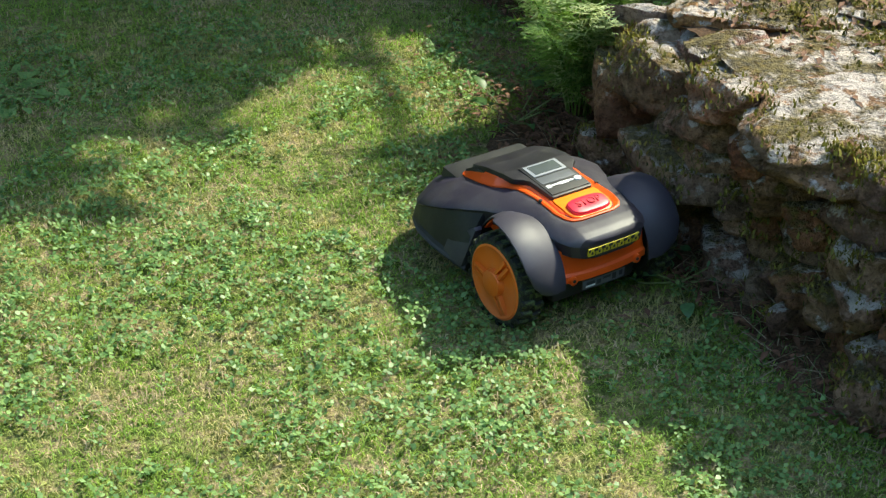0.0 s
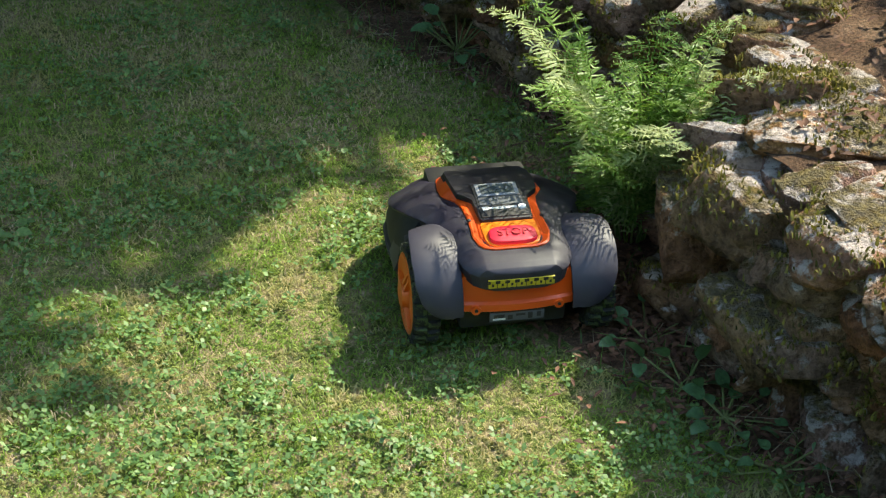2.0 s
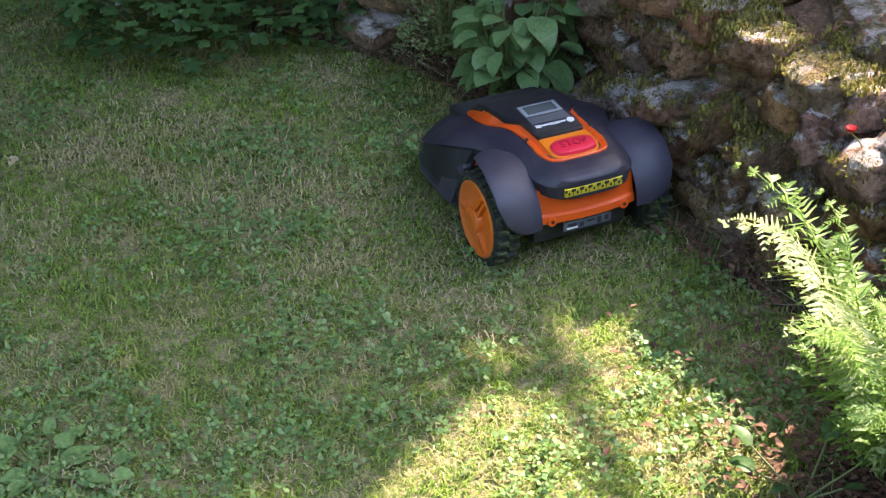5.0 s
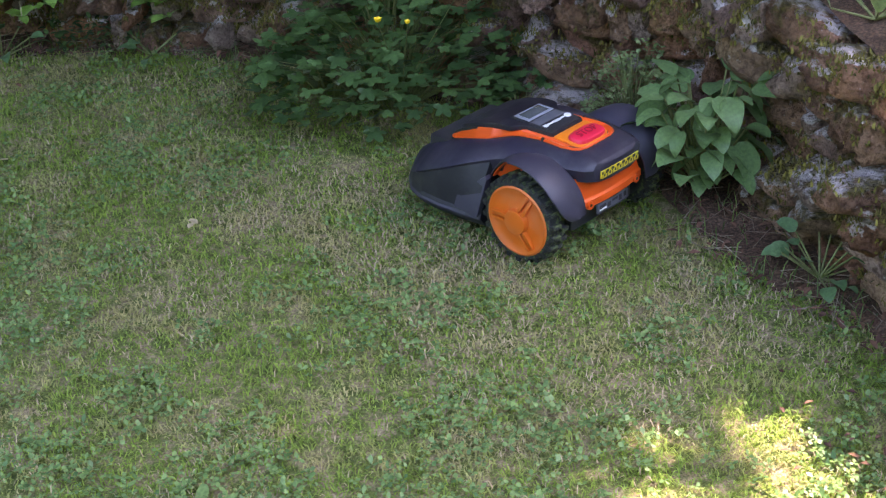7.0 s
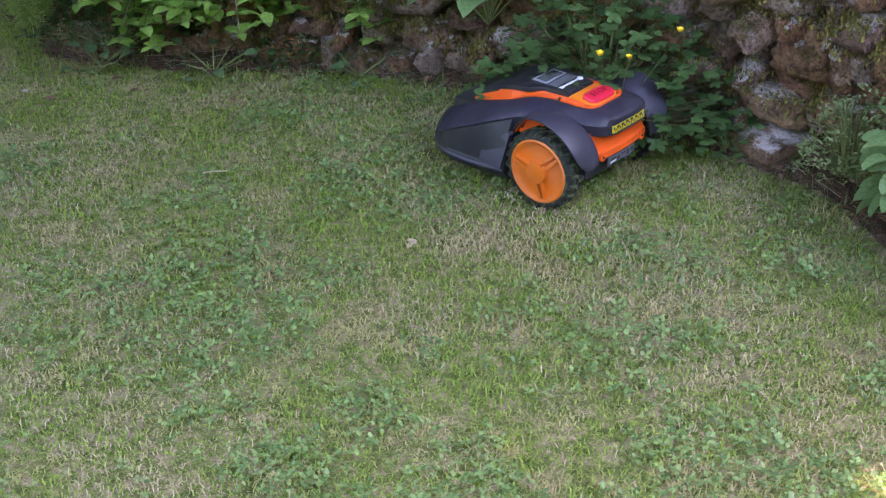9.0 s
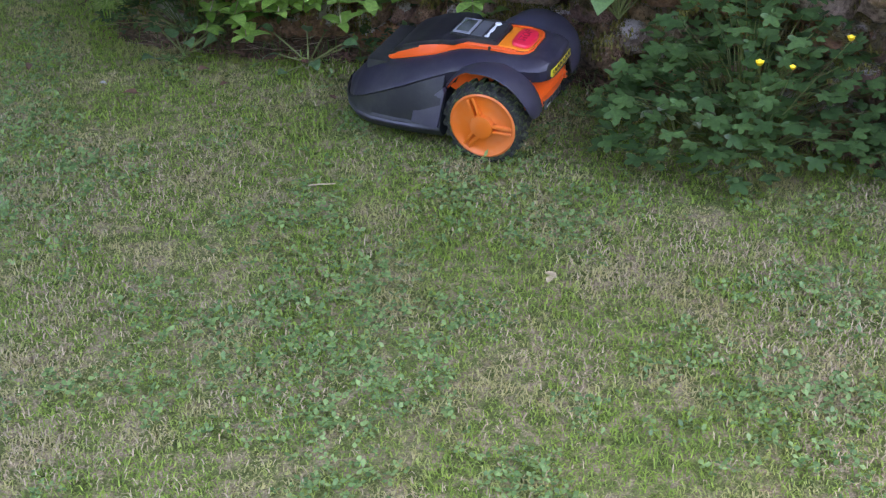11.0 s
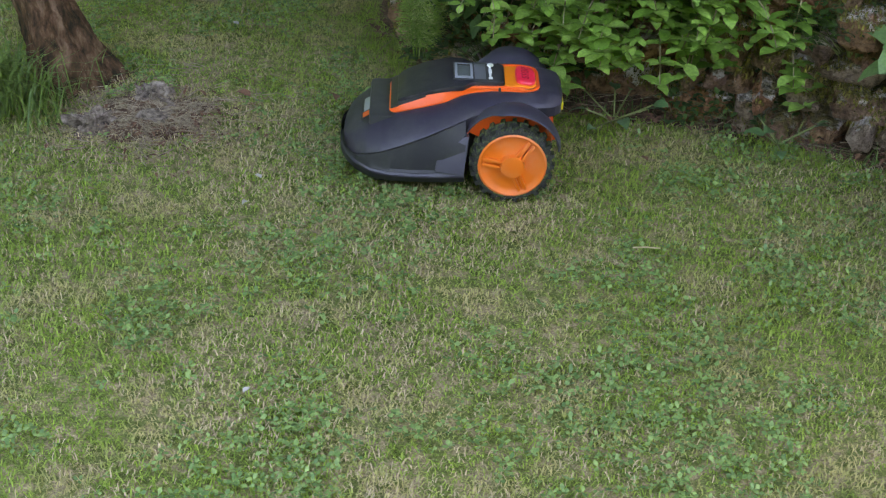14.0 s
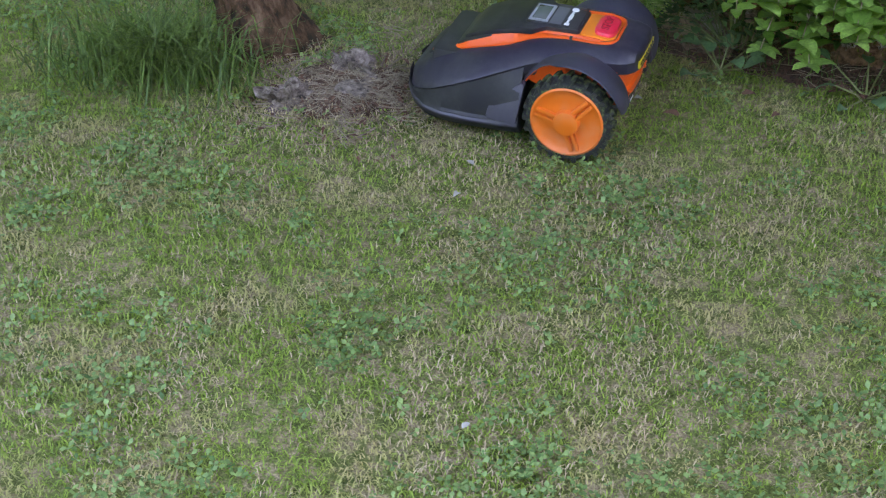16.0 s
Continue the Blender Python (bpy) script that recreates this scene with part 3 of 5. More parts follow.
def lug_mesh(width):
    """One block of the tread, slanted, that wraps the shoulder."""
    bm = loft([[(0.086, width * 0.50, -0.006), (0.0965, width * 0.47, -0.005), (0.0985, width * 0.02, -0.003), (0.088, 0, -0.004)],
               [(0.086, width * 0.50, 0.005), (0.0965, width * 0.47, 0.004), (0.0985, width * 0.02, 0.007), (0.088, 0, 0.008)]])
    me = bpy.data.meshes.new("tread_lug")
    bm.to_mesh(me)
    bm.free()
    me.materials.append(RUBBER)
    return me


def rim_mesh():
    """The dished orange wheel cover, outer face towards +y."""
    prof = [(0.000, 0.0180), (0.021, 0.0180), (0.0265, 0.0165), (0.029, 0.004), (0.038, 0.002), (0.058, 0.0015), (0.067, 0.004), (0.0745, 0.0085), (0.079, 0.006), (0.0795, -0.01), (0.0, -0.01)]
    rings = []
    for k in range(48):
        a = 2 * math.pi * k / 48
        rings.append([(math.cos(a) * r, y, math.sin(a) * r) for r, y in prof])
    rings.append(rings[0])
    bm = loft(rings, cap=False)
    bmesh.ops.remove_doubles(bm, verts=bm.verts, dist=1e-5)
    bmesh.ops.recalc_face_normals(bm, faces=bm.faces)
    return bm


def spoke_mesh(k):
    """A raised fork from the hub to the rim: two ribs that taper outwards."""
    bm = bmesh.new()
    for off in (-0.0068, 0.0068):
        c = bmesh.ops.create_cube(bm, size=1)
        bmesh.ops.transform(bm, matrix=Matrix.Translation((0.045, 0.0055, off)) @ Matrix.Rotation(radians(-7), 4, "Z") @ Matrix.Diagonal((0.046, 0.012, 0.0075, 1)), verts=c["verts"])
    soften(bm, 0.0015)
    bmesh.ops.transform(bm, matrix=Matrix.Rotation(2 * math.pi * k / 3, 4, "Y"), verts=bm.verts)
    return bm


def print_bars(name, mat, parent, bars, z, thick=0.0006, place=None):
    """Small flat bars of print on a plate: (x0, x1, y0, y1) each."""
    bm = bmesh.new()
    for x0, x1, y0, y1 in bars:
        c = bmesh.ops.create_cube(bm, size=1)
        bmesh.ops.transform(bm, matrix=Matrix.Translation(((x0 + x1) / 2, (y0 + y1) / 2, z)) @ Matrix.Diagonal((x1 - x0, y1 - y0, thick, 1)), verts=c["verts"])
    if place:
        bmesh.ops.transform(bm, matrix=place, verts=bm.verts)
    return part(name, bm, mat, parent, smooth=False)


def deck_mesh():
    """The orange platform: a wall that slopes up from the shell to a flat top."""
    rings = []
    line = dense(DECK, 60)
    for inset, lift, on_top in ((0.0, -0.006, 0), (0.0, 0.003, 0), (0.003, 0.005, 0), (0.013, -0.003, 1), (0.016, 0.0, 1)):
        ring = []
        for x, w in line:
            xx = x + (inset * 0.8 if x < -0.03 else 0) - (inset * 0.6 if x > 0.27 else 0)
            ring.append((xx, -(w - inset), (deck_top(xx) if on_top else hull_top(x)) + lift))
        rings.append(ring + [(x, -y, z) for x, y, z in reversed(ring)])
    bm = bmesh.new()
    rows = [[bm.verts.new(p) for p in r] for r in rings]
    n = len(rows[0])
    for a, b in zip(rows, rows[1:]):
        for i in range(n):
            j = (i + 1) % n
            bm.faces.new((a[i], a[j], b[j], b[i]))
    for row in (rows[0], rows[-1]):
        for i in range(n // 2 - 1):
            bm.faces.new((row[i], row[i + 1], row[n - 2 - i], row[n - 1 - i]))
    bmesh.ops.recalc_face_normals(bm, faces=bm.faces)
    return bm


def build_mower():
    m = empty("robot_mower", pose(1.724, 0.398, 0, 0, 0, 106.6), "dark grey and orange robot lawn mower driving over the lawn", "robot mower")
    part("body", shell_mesh(), GREY, m, "dark grey plastic upper shell", crisp=22)
    # the downward-facing skirt's shade is put into its grey
    part("skirt", skirt_mesh(), GREY_LOW, m, "lower shell with a rim, shade put into its darker grey")
    part("chassis", box(-0.072, 0.33, -0.104, 0.104, 0.050, 0.168, 0.012), BLACK, m, "black underside")
    for side in (1, -1):
        # facet, lip and fender carry caught light in a lighter grey
        part("skirt_facet", fin_mesh(side), GREY_LIT, m, "facet before the wheel, caught light put into its grey")
        band = []
        for x in np.linspace(0.109, 0.394, 26):
            w, low = low_half(x), lip_height(x)
            grow = 1.0 + 0.5 * max(0.0, (0.20 - x) / 0.09)
            band.append([(x, side * (w - 0.001), low + 0.011 * grow), (x, side * (w + 0.004), low + 0.004), (x, side * (w + 0.003), low - 0.001), (x, side * (w - 0.005), low + 0.001)])
        part("skirt_rim", loft(band), GREY_LIT, m, "lower lip, caught light put into its grey")
        part("fender", fender_mesh(side), GREY_LIT, m, "grey wheel arch, sheen put into its colour")
        part("arch_liner", liner_mesh(side), ORANGE, m, "orange inner wheel arch")
    part("deck", deck_mesh(), ORANGE, m, "glossy orange deck with a raised edge")
    for side in (1, -1):
        part("deck_clip", box(0.028, 0.034, side * 0.070 - 0.003, side * 0.070 + 0.003, hull_top(0.03) - 0.004, hull_top(0.03) + 0.008, 0.001), BLACK, m)
    # the dark lid: a wide hood in front, a neck with the control panel behind
    lid = dense([(0.018, 0.047), (0.024, 0.051), (0.088, 0.054), (0.100, 0.063), (0.114, 0.079), (0.15, 0.083), (0.20, 0.083), (0.245, 0.079), (0.265, 0.068)], 40)
    lid_z = lambda x, y: deck_top(x) + 0.004 * math.cos((x - 0.14) * 10)
    part("lid", slab(outline(lid), lid_z, -0.006, 0.007, 0.003), LID, m, "hinged grey lid, darkened for its angle to the light")
    # a solid black slab stands for the shaded recess here
    part("lid_recess_shade", slab(outline(dense([(0.20, 0.086), (0.255, 0.081), (0.281, 0.074)], 8)), deck_top, -0.03, 0.001, 0.002), BLACK, m, "black slab for the shaded recess under the lid's front")
    pad = dense([(-0.056, 0.036), (-0.050, 0.047), (-0.035, 0.053), (0.012, 0.053), (0.018, 0.050)], 10)
    # pad is deck orange, painted yellower for the sun on it
    part("button_pad", slab(outline(pad), deck_top, -0.003, 0.0035, 0.002), ORANGE_SUN, m, "orange pad round the button, sunlight put into its colour")
    knob = []
    for k in range(32):
        a = 2 * math.pi * k / 32
        c, s = math.cos(a), math.sin(a)
        knob.append((-0.031 + 0.0235 * math.copysign(abs(c) ** 0.6, c), 0.046 * math.copysign(abs(s) ** 0.6, s)))
    rings = []
    for k, z in ((1.0, 0.0), (1.0, 0.007), (0.95, 0.0105), (0.82, 0.0125), (0.4, 0.013)):
        rings.append([(-0.031 + (x + 0.031) * k, y * k, deck_top(x) + z) for x, y in knob])
    stop = part("stop_button", loft(rings), RED, m, "red emergency button lettered STOP")
    f = bpy.data.curves.new("lettering", "FONT")
    f.body, f.align_x, f.align_y, f.size, f.extrude = "STOP", "CENTER", "CENTER", 0.025, 0.0008
    f.materials.append(DARKRED)
    t = new("lettering", f)
    t.parent = stop
    t.matrix_basis = pose(-0.031, 0, deck_top(-0.031) + 0.0136, 5, 0, -90)
    # control panel on the neck of the lid: framed display, key strip, white print
    tilt = Matrix.Translation((0.080, 0, lid_z(0.080, 0) + 0.0065)) @ Matrix.Rotation(radians(-1), 4, "Y")
    plate = box(-0.056, 0.058, -0.047, 0.047, -0.006, 0.002, 0.002)
    bmesh.ops.transform(plate, matrix=tilt, verts=plate.verts)
    panel = part("control_panel", plate, BLACK, m, "black control panel with display and keys")

    def on_panel(name, x0, x1, y0, y1, z0, z1, mat, label=""):
        b = box(x0, x1, y0, y1, z0, z1, 0.0008)
        bmesh.ops.transform(b, matrix=tilt, verts=b.verts)
        return part(name, b, mat, panel, label)
    on_panel("display_frame", 0.012, 0.054, -0.041, 0.041, 0.0018, 0.0040, SILVER, "silver display frame")
    on_panel("display", 0.018, 0.048, -0.033, 0.033, 0.0040, 0.0046, LCD, "dark display glass")
    on_panel("key_strip", -0.018, 0.008, -0.042, 0.042, 0.0018, 0.0030, KEY_GREY, "grey key strip")
    print_bars("key_print", WHITE, panel, [(-0.031, -0.026, -0.026, 0.040), (-0.034, -0.024, 0.030, 0.040), (-0.033, -0.025, -0.012, 0.010)], 0.0024, 0.0008, tilt)
    b = bmesh.new()
    bmesh.ops.create_cone(b, cap_ends=True, segments=16, radius1=0.008, radius2=0.0075, depth=0.003)
    bmesh.ops.transform(b, matrix=tilt @ Matrix.Translation((-0.030, -0.036, 0.003)), verts=b.verts)
    part("power_key", b, WHITE, panel, "round white key")
    # nose: plain marks in the maker's colours
    nose = Matrix.Translation((0.334, 0, 0.1415)) @ Matrix.Rotation(radians(33), 4, "Y")
    n = box(-0.017, 0.017, -0.045, 0.062, -0.004, 0.0015, 0.0008)
    bmesh.ops.transform(n, matrix=nose, verts=n.verts)
    badge = part("nose_badge", n, GREY_LOW, m, "dark badge on the nose")
    print_bars("badge_print", SILVER, badge, [(-0.014, 0.010, -0.040, 0.028)], 0.0018, 0.0006, nose)
    print_bars("badge_square", ORANGE, badge, [(-0.010, 0.012, 0.032, 0.056)], 0.0018, 0.0006, nose)
    # tail: orange handle moulding, warning label, type plate
    tail = []
    for y in np.linspace(-0.108, 0.108, 23):
        bow = 0.012 * (1 - (y / 0.108) ** 2)
        x = -0.080 - bow
        tail.append([(x + 0.03, y, 0.176), (x + 0.004, y, 0.176), (x + 0.002, y, 0.160), (x - 0.001, y, 0.140), (x - 0.006, y, 0.128), (x - 0.012, y, 0.124), (x - 0.013, y, 0.110), (x - 0.008, y, 0.106), (x + 0.03, y, 0.104)])
    bumper = part("bumper", loft(tail), ORANGE, m, "orange rear handle moulding")
    for side in (1, -1):
        lug = bmesh.new()
        bmesh.ops.create_cone(lug, cap_ends=True, segments=14, radius1=0.0105, radius2=0.009, depth=0.02)
        bmesh.ops.transform(lug, matrix=Matrix.Translation((-0.094, side * 0.079, 0.115)) @ Matrix.Rotation(radians(-90), 4, "Y"), verts=lug.verts)
        part("lug", lug, ORANGE, bumper)
        screw = bmesh.new()
        bmesh.ops.create_cone(screw, cap_ends=True, segments=10, radius1=0.0035, radius2=0.0035, depth=0.002)
        bmesh.ops.transform(screw, matrix=Matrix.Translation((-0.1045, side * 0.079, 0.116)) @ Matrix.Rotation(radians(-90), 4, "Y"), verts=screw.verts)
        part("screw", screw, BLACK, bumper, "dark screw head")
    yl = Matrix.Translation((-0.1185, 0, 0.1835)) @ Matrix.Rotation(radians(-92), 4, "Y")
    q = box(-0.0085, 0.0085, -0.062, 0.062, -0.009, 0.001, 0.0004)
    bmesh.ops.transform(q, matrix=yl, verts=q.verts)
    wl = part("warning_label", q, YELLOW, m, "yellow strip of warning signs")
    gaps = []
    for k in range(7):
        y = -0.054 + 0.018 * k
        gaps += [(0.0015, 0.0082, y - 0.009, y - 0.0045), (0.0015, 0.0082, y + 0.0045, y + 0.009), (-0.0082, 0.0015, y - 0.009, y - 0.0078), (-0.0045, 0.0015, y - 0.002, y + 0.002)]
    print_bars("warning_print", BLACK, wl, gaps, 0.0013, 0.0006, yl)
    q = box(-0.100, -0.096, -0.052, 0.052, 0.083, 0.103, 0.0006)
    tp = part("type_plate", q, KEY_GREY, m, "grey type plate under the tail")
    print_bars("type_print", BLACK, tp, [(-0.004, 0.007, -0.046, -0.038), (-0.007, 0.007, -0.030, -0.021), (0.001, 0.006, -0.016, 0.002), (-0.006, 0.004, 0.008, 0.018), (-0.001, 0.006, 0.024, 0.044)], 0.0, 0.0006, Matrix.Translation((-0.1004, 0, 0.093)) @ Matrix.Rotation(radians(-90), 4, "Y"))
    print_bars("type_mark", WHITE, tp, [(-0.006, -0.002, 0.022, 0.046)], 0.0004, 0.0006, Matrix.Translation((-0.1004, 0, 0.093)) @ Matrix.Rotation(radians(-90), 4, "Y"))
    made = []
    block = lug_mesh(0.052)
    for side in (1, -1):
        w = empty("wheel", pose(0, side * 0.168, AXLE), "", "")
        w.parent = m
        tagged(w, "black lugged tyre on an orange rim")
        part("tyre", tyre_mesh(0.052), RUBBER, w, "black rubber tyre with grass in its lugs")
        for k in range(22):
            for s2 in (0, 1):
                ob = new("tread_lug", block)
                ob.parent = w
                ob.matrix_basis = Matrix.Rotation(2 * math.pi * (k + 0.5 * s2) / 22, 4, "Y") @ Matrix.Rotation(math.pi * s2, 4, "X")
        for bm, nm in [(rim_mesh(), "rim")] + [(spoke_mesh(k), "spoke") for k in range(3)]:
            shift = Matrix.Translation((0, 0.020, 0)) if side > 0 else Matrix.Rotation(math.pi, 4, "Z") @ Matrix.Translation((0, 0.020, 0))
            bmesh.ops.transform(bm, matrix=shift, verts=bm.verts)
            part(nm, bm, RIM, w, "orange wheel cover" if nm == "rim" else "")
        back = bmesh.new()
        bmesh.ops.create_cone(back, cap_ends=True, segments=40, radius1=0.082, radius2=0.078, depth=0.012)
        bmesh.ops.transform(back, matrix=Matrix.Translation((0, -side * 0.017, 0)) @ Matrix.Rotation(radians(90), 4, "X"), verts=back.verts)
        part("hub_back", back, BLACK, w, "black inner hub")
        made.append(w)
        c = bmesh.new()
        bmesh.ops.create_cone(c, cap_ends=True, segments=20, radius1=0.035, radius2=0.035, depth=0.028)
        soften(c, 0.004)
        bmesh.ops.transform(c, matrix=Matrix.Translation((0.30, side * 0.10, 0.036)) @ Matrix.Rotation(radians(90), 4, "X"), verts=c.verts)
        part("caster", c, BLACK, m, "small black front caster")
    return m, made


mower, wheels = build_mower()

# ---------------------------------------------------------------- unseen tree added to shade the lawn
def lit_edge(x):
    """Beyond this line the unseen tree's leaves are set to shade the lawn."""
    e = np.minimum(0.58 + 0.67 * x, 1.66)
    return np.where(x > 1.82, 1.84 - (x - 1.82) * 1.6, e)


def shade_tree():
    tree = empty("tree", pose(5.3, 5.2, 0.4), "unseen broadleaf tree added behind the wall to shade the lawn", "tree")
    limbs = Leaves()
    trunk = tube([(0, 0, -0.4), (0.05, 0, 1.2), (-0.05, 0.05, 2.6), (-0.3, -0.1, 3.8), (-0.7, -0.3, 5.0)], [0.26, 0.21, 0.18, 0.14, 0.07], 12)
    part("trunk", loft(trunk), BARK, tree, "rough brown bark")
    for k in range(9):
        a = 2.0 + k * 0.55
        r = 2.2 + 0.8 * rng.random()
        z0 = 2.2 + 0.25 * k
        limbs.stem([(-0.1, 0, z0), (math.cos(a) * r * 0.5, math.sin(a) * r * 0.5, z0 + 0.7), (math.cos(a) * r, math.sin(a) * r, z0 + 1.0)], 0.07, 0.015, 6)
    limbs.done("limbs", BARK, tree)
    crown = Leaves()
    # leaves stand sunward of the ground meant to be shaded
    for layer in range(3):
        step = 0.080
        for gx in np.arange(-3.8 + layer * 0.03, 3.6, step):
            for gy in np.arange(-1.6 + layer * 0.03, 6.4, step):
                x, y = gx + float(rng.uniform(-0.03, 0.03)), gy + float(rng.uniform(-0.03, 0.03))
                margin = y - 0.06 - float(lit_edge(np.array(x))) + 0.09 * float(wobble(np.array(x * 2.2), np.array(y * 2.2)))
                margin = min(margin, 0.16 * (math.hypot((x - 1.76) / 0.14, (y - 1.64) / 0.15) - 0.85))
                if margin < -1.1 or rng.random() > float(np.interp(margin, [-0.22, 0.0, 0.28, 0.29], [0.0, 0.09, 0.85, 1.0])) + 0.018 * float(np.interp(y, [0.8, 1.2], [0, 1])):
                    continue
                p = Vector((x, y, 0)) + SUN * (float(rng.uniform(3.2, 4.0) + layer * 0.9) / SUN.z) - Vector((5.3, 5.2, 0.4))
                crown.leaf(p, float(rng.uniform(0, 6.28)), float(rng.uniform(-0.5, 0.3)), float(rng.uniform(0.20, 0.25)), float(rng.uniform(0.15, 0.19)), steps=2)
    for _ in range(2400):
        x, y = float(rng.uniform(-3.6, 3.2)), float(rng.uniform(-1.0, 6.0))
        if y - float(lit_edge(np.array(x))) > 0.5:
            p = Vector((x, y, 0)) + SUN * (float(rng.uniform(5.2, 6.2)) / SUN.z) - Vector((5.3, 5.2, 0.4))
            crown.leaf(p, float(rng.uniform(0, 6.28)), float(rng.uniform(-0.5, 0.3)), 0.24, 0.18, steps=2)
    crown.done("crown", DARK, tree, "unseen green foliage added to block light")


shade_tree()


# ---------------------------------------------------------------- grass, clover, litter
def lawn_points(n, x0=-2.1, x1=2.2, y0=-0.7, y1=5.2, margin=0.0):
    x, y = rng.uniform(x0, x1, n), rng.uniform(y0, y1, n)
    keep = off_wall(x, y) > bed_width(x, y) + margin
    return x[keep], y[keep]


def blades(name, x, y, length, width, lean, mat, label, base=-0.004):
    """Grass blades: a bent strip of three triangles each."""
    n = len(x)
    yaw = rng.uniform(0, 2 * np.pi, n)
    face = yaw + np.pi / 2 + rng.normal(0, 0.4, n)
    d = np.stack([np.cos(yaw), np.sin(yaw), np.zeros(n)], 1)
    s = np.stack([np.cos(face), np.sin(face), np.zeros(n)], 1) * (width / 2)[:, None]
    p = np.stack([x, y, np.full(n, base) if np.isscalar(base) else base], 1)
    up = np.array([0, 0, 1.0])
    mid = p + d * (length * lean * 0.35)[:, None] + up * (length * 0.58 * np.sqrt(np.clip(1 - (lean * 0.5) ** 2, 0.05, 1)))[:, None]
    tip = p + d * (length * lean)[:, None] + up * (length * np.sqrt(np.clip(1 - lean ** 2, 0.02, 1)))[:, None]
    v = np.stack([p - s, p + s, mid + s * 0.85, mid - s * 0.85, tip], 1).reshape(-1, 3)
    o = (np.arange(n) * 5)[:, None]
    t = np.concatenate([o + [0, 1, 2], o + [0, 2, 3], o + [3, 2, 4]], 1).reshape(-1, 3)
    ob = big(name, v, t, mat)
    return tagged(ob, label, name.replace("_", " "), kind="stuff")


def lawn():
    x, y = lawn_points(490000)
    bare = np.exp(-(((x + 0.80) / 0.17) ** 2 + ((y - 3.62) / 0.12) ** 2)) * 0.95
    keep = rng.random(len(x)) > bare
    x, y = x[keep], y[keep]
    tall = 1 + 0.25 * wobble(x * 1.1, y * 1.1) + 0.9 * np.exp(-((off_wall(x, y) - bed_width(x, y)) / 0.07) ** 2)
    length = rng.uniform(0.009, 0.021, len(x)) * np.clip(tall + 0.9 * (clumps(x, y, 0.09) - 0.5), 0.5, 2.1)
    blades("grass", x, y, length, rng.uniform(0.0016, 0.0034, len(x)), rng.uniform(0.87, 0.999, len(x)), GRASS, "short mown green grass of the lawn")
    x, y = lawn_points(260000)
    spots = 0.55 * clumps(x, y, 0.16) + 0.45 * clumps(x + 5, y, 0.055)
    dry = 2.6 * (spots - 0.50) + 0.4 * wobble(x * 1.3 + 3, y * 1.3) + 0.35 * np.clip((y - 1.3) / 0.9, 0, 1) + 1.6 * np.exp(-(((x + 0.80) / 0.20) ** 2 + ((y - 3.60) / 0.13) ** 2))
    dry = dry - 0.6 * np.clip((y - 3.45) / 0.4, 0, 1) * (np.hypot(x + 0.8, y - 3.6) > 0.22)
    keep = rng.random(len(x)) < np.clip(0.20 + 0.75 * dry, 0.03, 0.97)
    x, y = x[keep], y[keep]
    blades("dry_grass", x, y, rng.uniform(0.008, 0.022, len(x)), rng.uniform(0.0014, 0.0028, len(x)), rng.uniform(0.90, 0.999, len(x)), STRAW, "dry straw-coloured grass among the green", base=rng.uniform(-0.001, 0.008, len(x)))
    # clover: three small leaflets on each
    x, y = lawn_points(110000)
    dens = 0.60 - 0.27 * np.clip(y - 0.6, 0, 1.8) + 0.25 * wobble(x * 2.3 + 1, y * 2.3) + 0.02 + 2.5 * (0.6 * clumps(x, y + 9, 0.17) + 0.4 * clumps(x + 3, y, 0.06) - 0.5)
    keep = rng.random(len(x)) < np.clip(dens, 0.0, 0.95)
    x, y = x[keep], y[keep]
    open_turf = np.hypot((x + 0.80) / 0.20, (y - 3.63) / 0.14) > 1
    x, y = x[open_turf], y[open_turf]
    n = len(x)
    z = rng.uniform(0.008, 0.022, n)
    r = rng.uniform(0.0038, 0.0100, n)
    yaw = rng.uniform(0, 6.28, n)
    vs, ts = [], []
    for k in range(3):
        a = yaw + k * 2.09 + rng.normal(0, 0.15, n)
        d = np.stack([np.cos(a), np.sin(a), rng.normal(0.1, 0.35, n)], 1) * r[:, None]
        s = np.stack([-np.sin(a), np.cos(a), rng.normal(0, 0.3, n)], 1) * (r * 0.55)[:, None]
        c = np.stack([x, y, z], 1)
        vs.append(np.stack([c, c + d * 0.9 + s, c + d * 1.5, c + d * 0.9 - s], 1).reshape(-1, 3))
        o = (np.arange(n) * 4 + k * n * 4)[:, None]
        ts.append(np.concatenate([o + [0, 1, 2], o + [0, 2, 3]], 1).reshape(-1, 3))
    ob = big("clover", np.concatenate(vs), np.concatenate(ts), CLOVER)
    tagged(ob, "small clover leaves growing through the lawn", "clover", kind="stuff")


lawn()


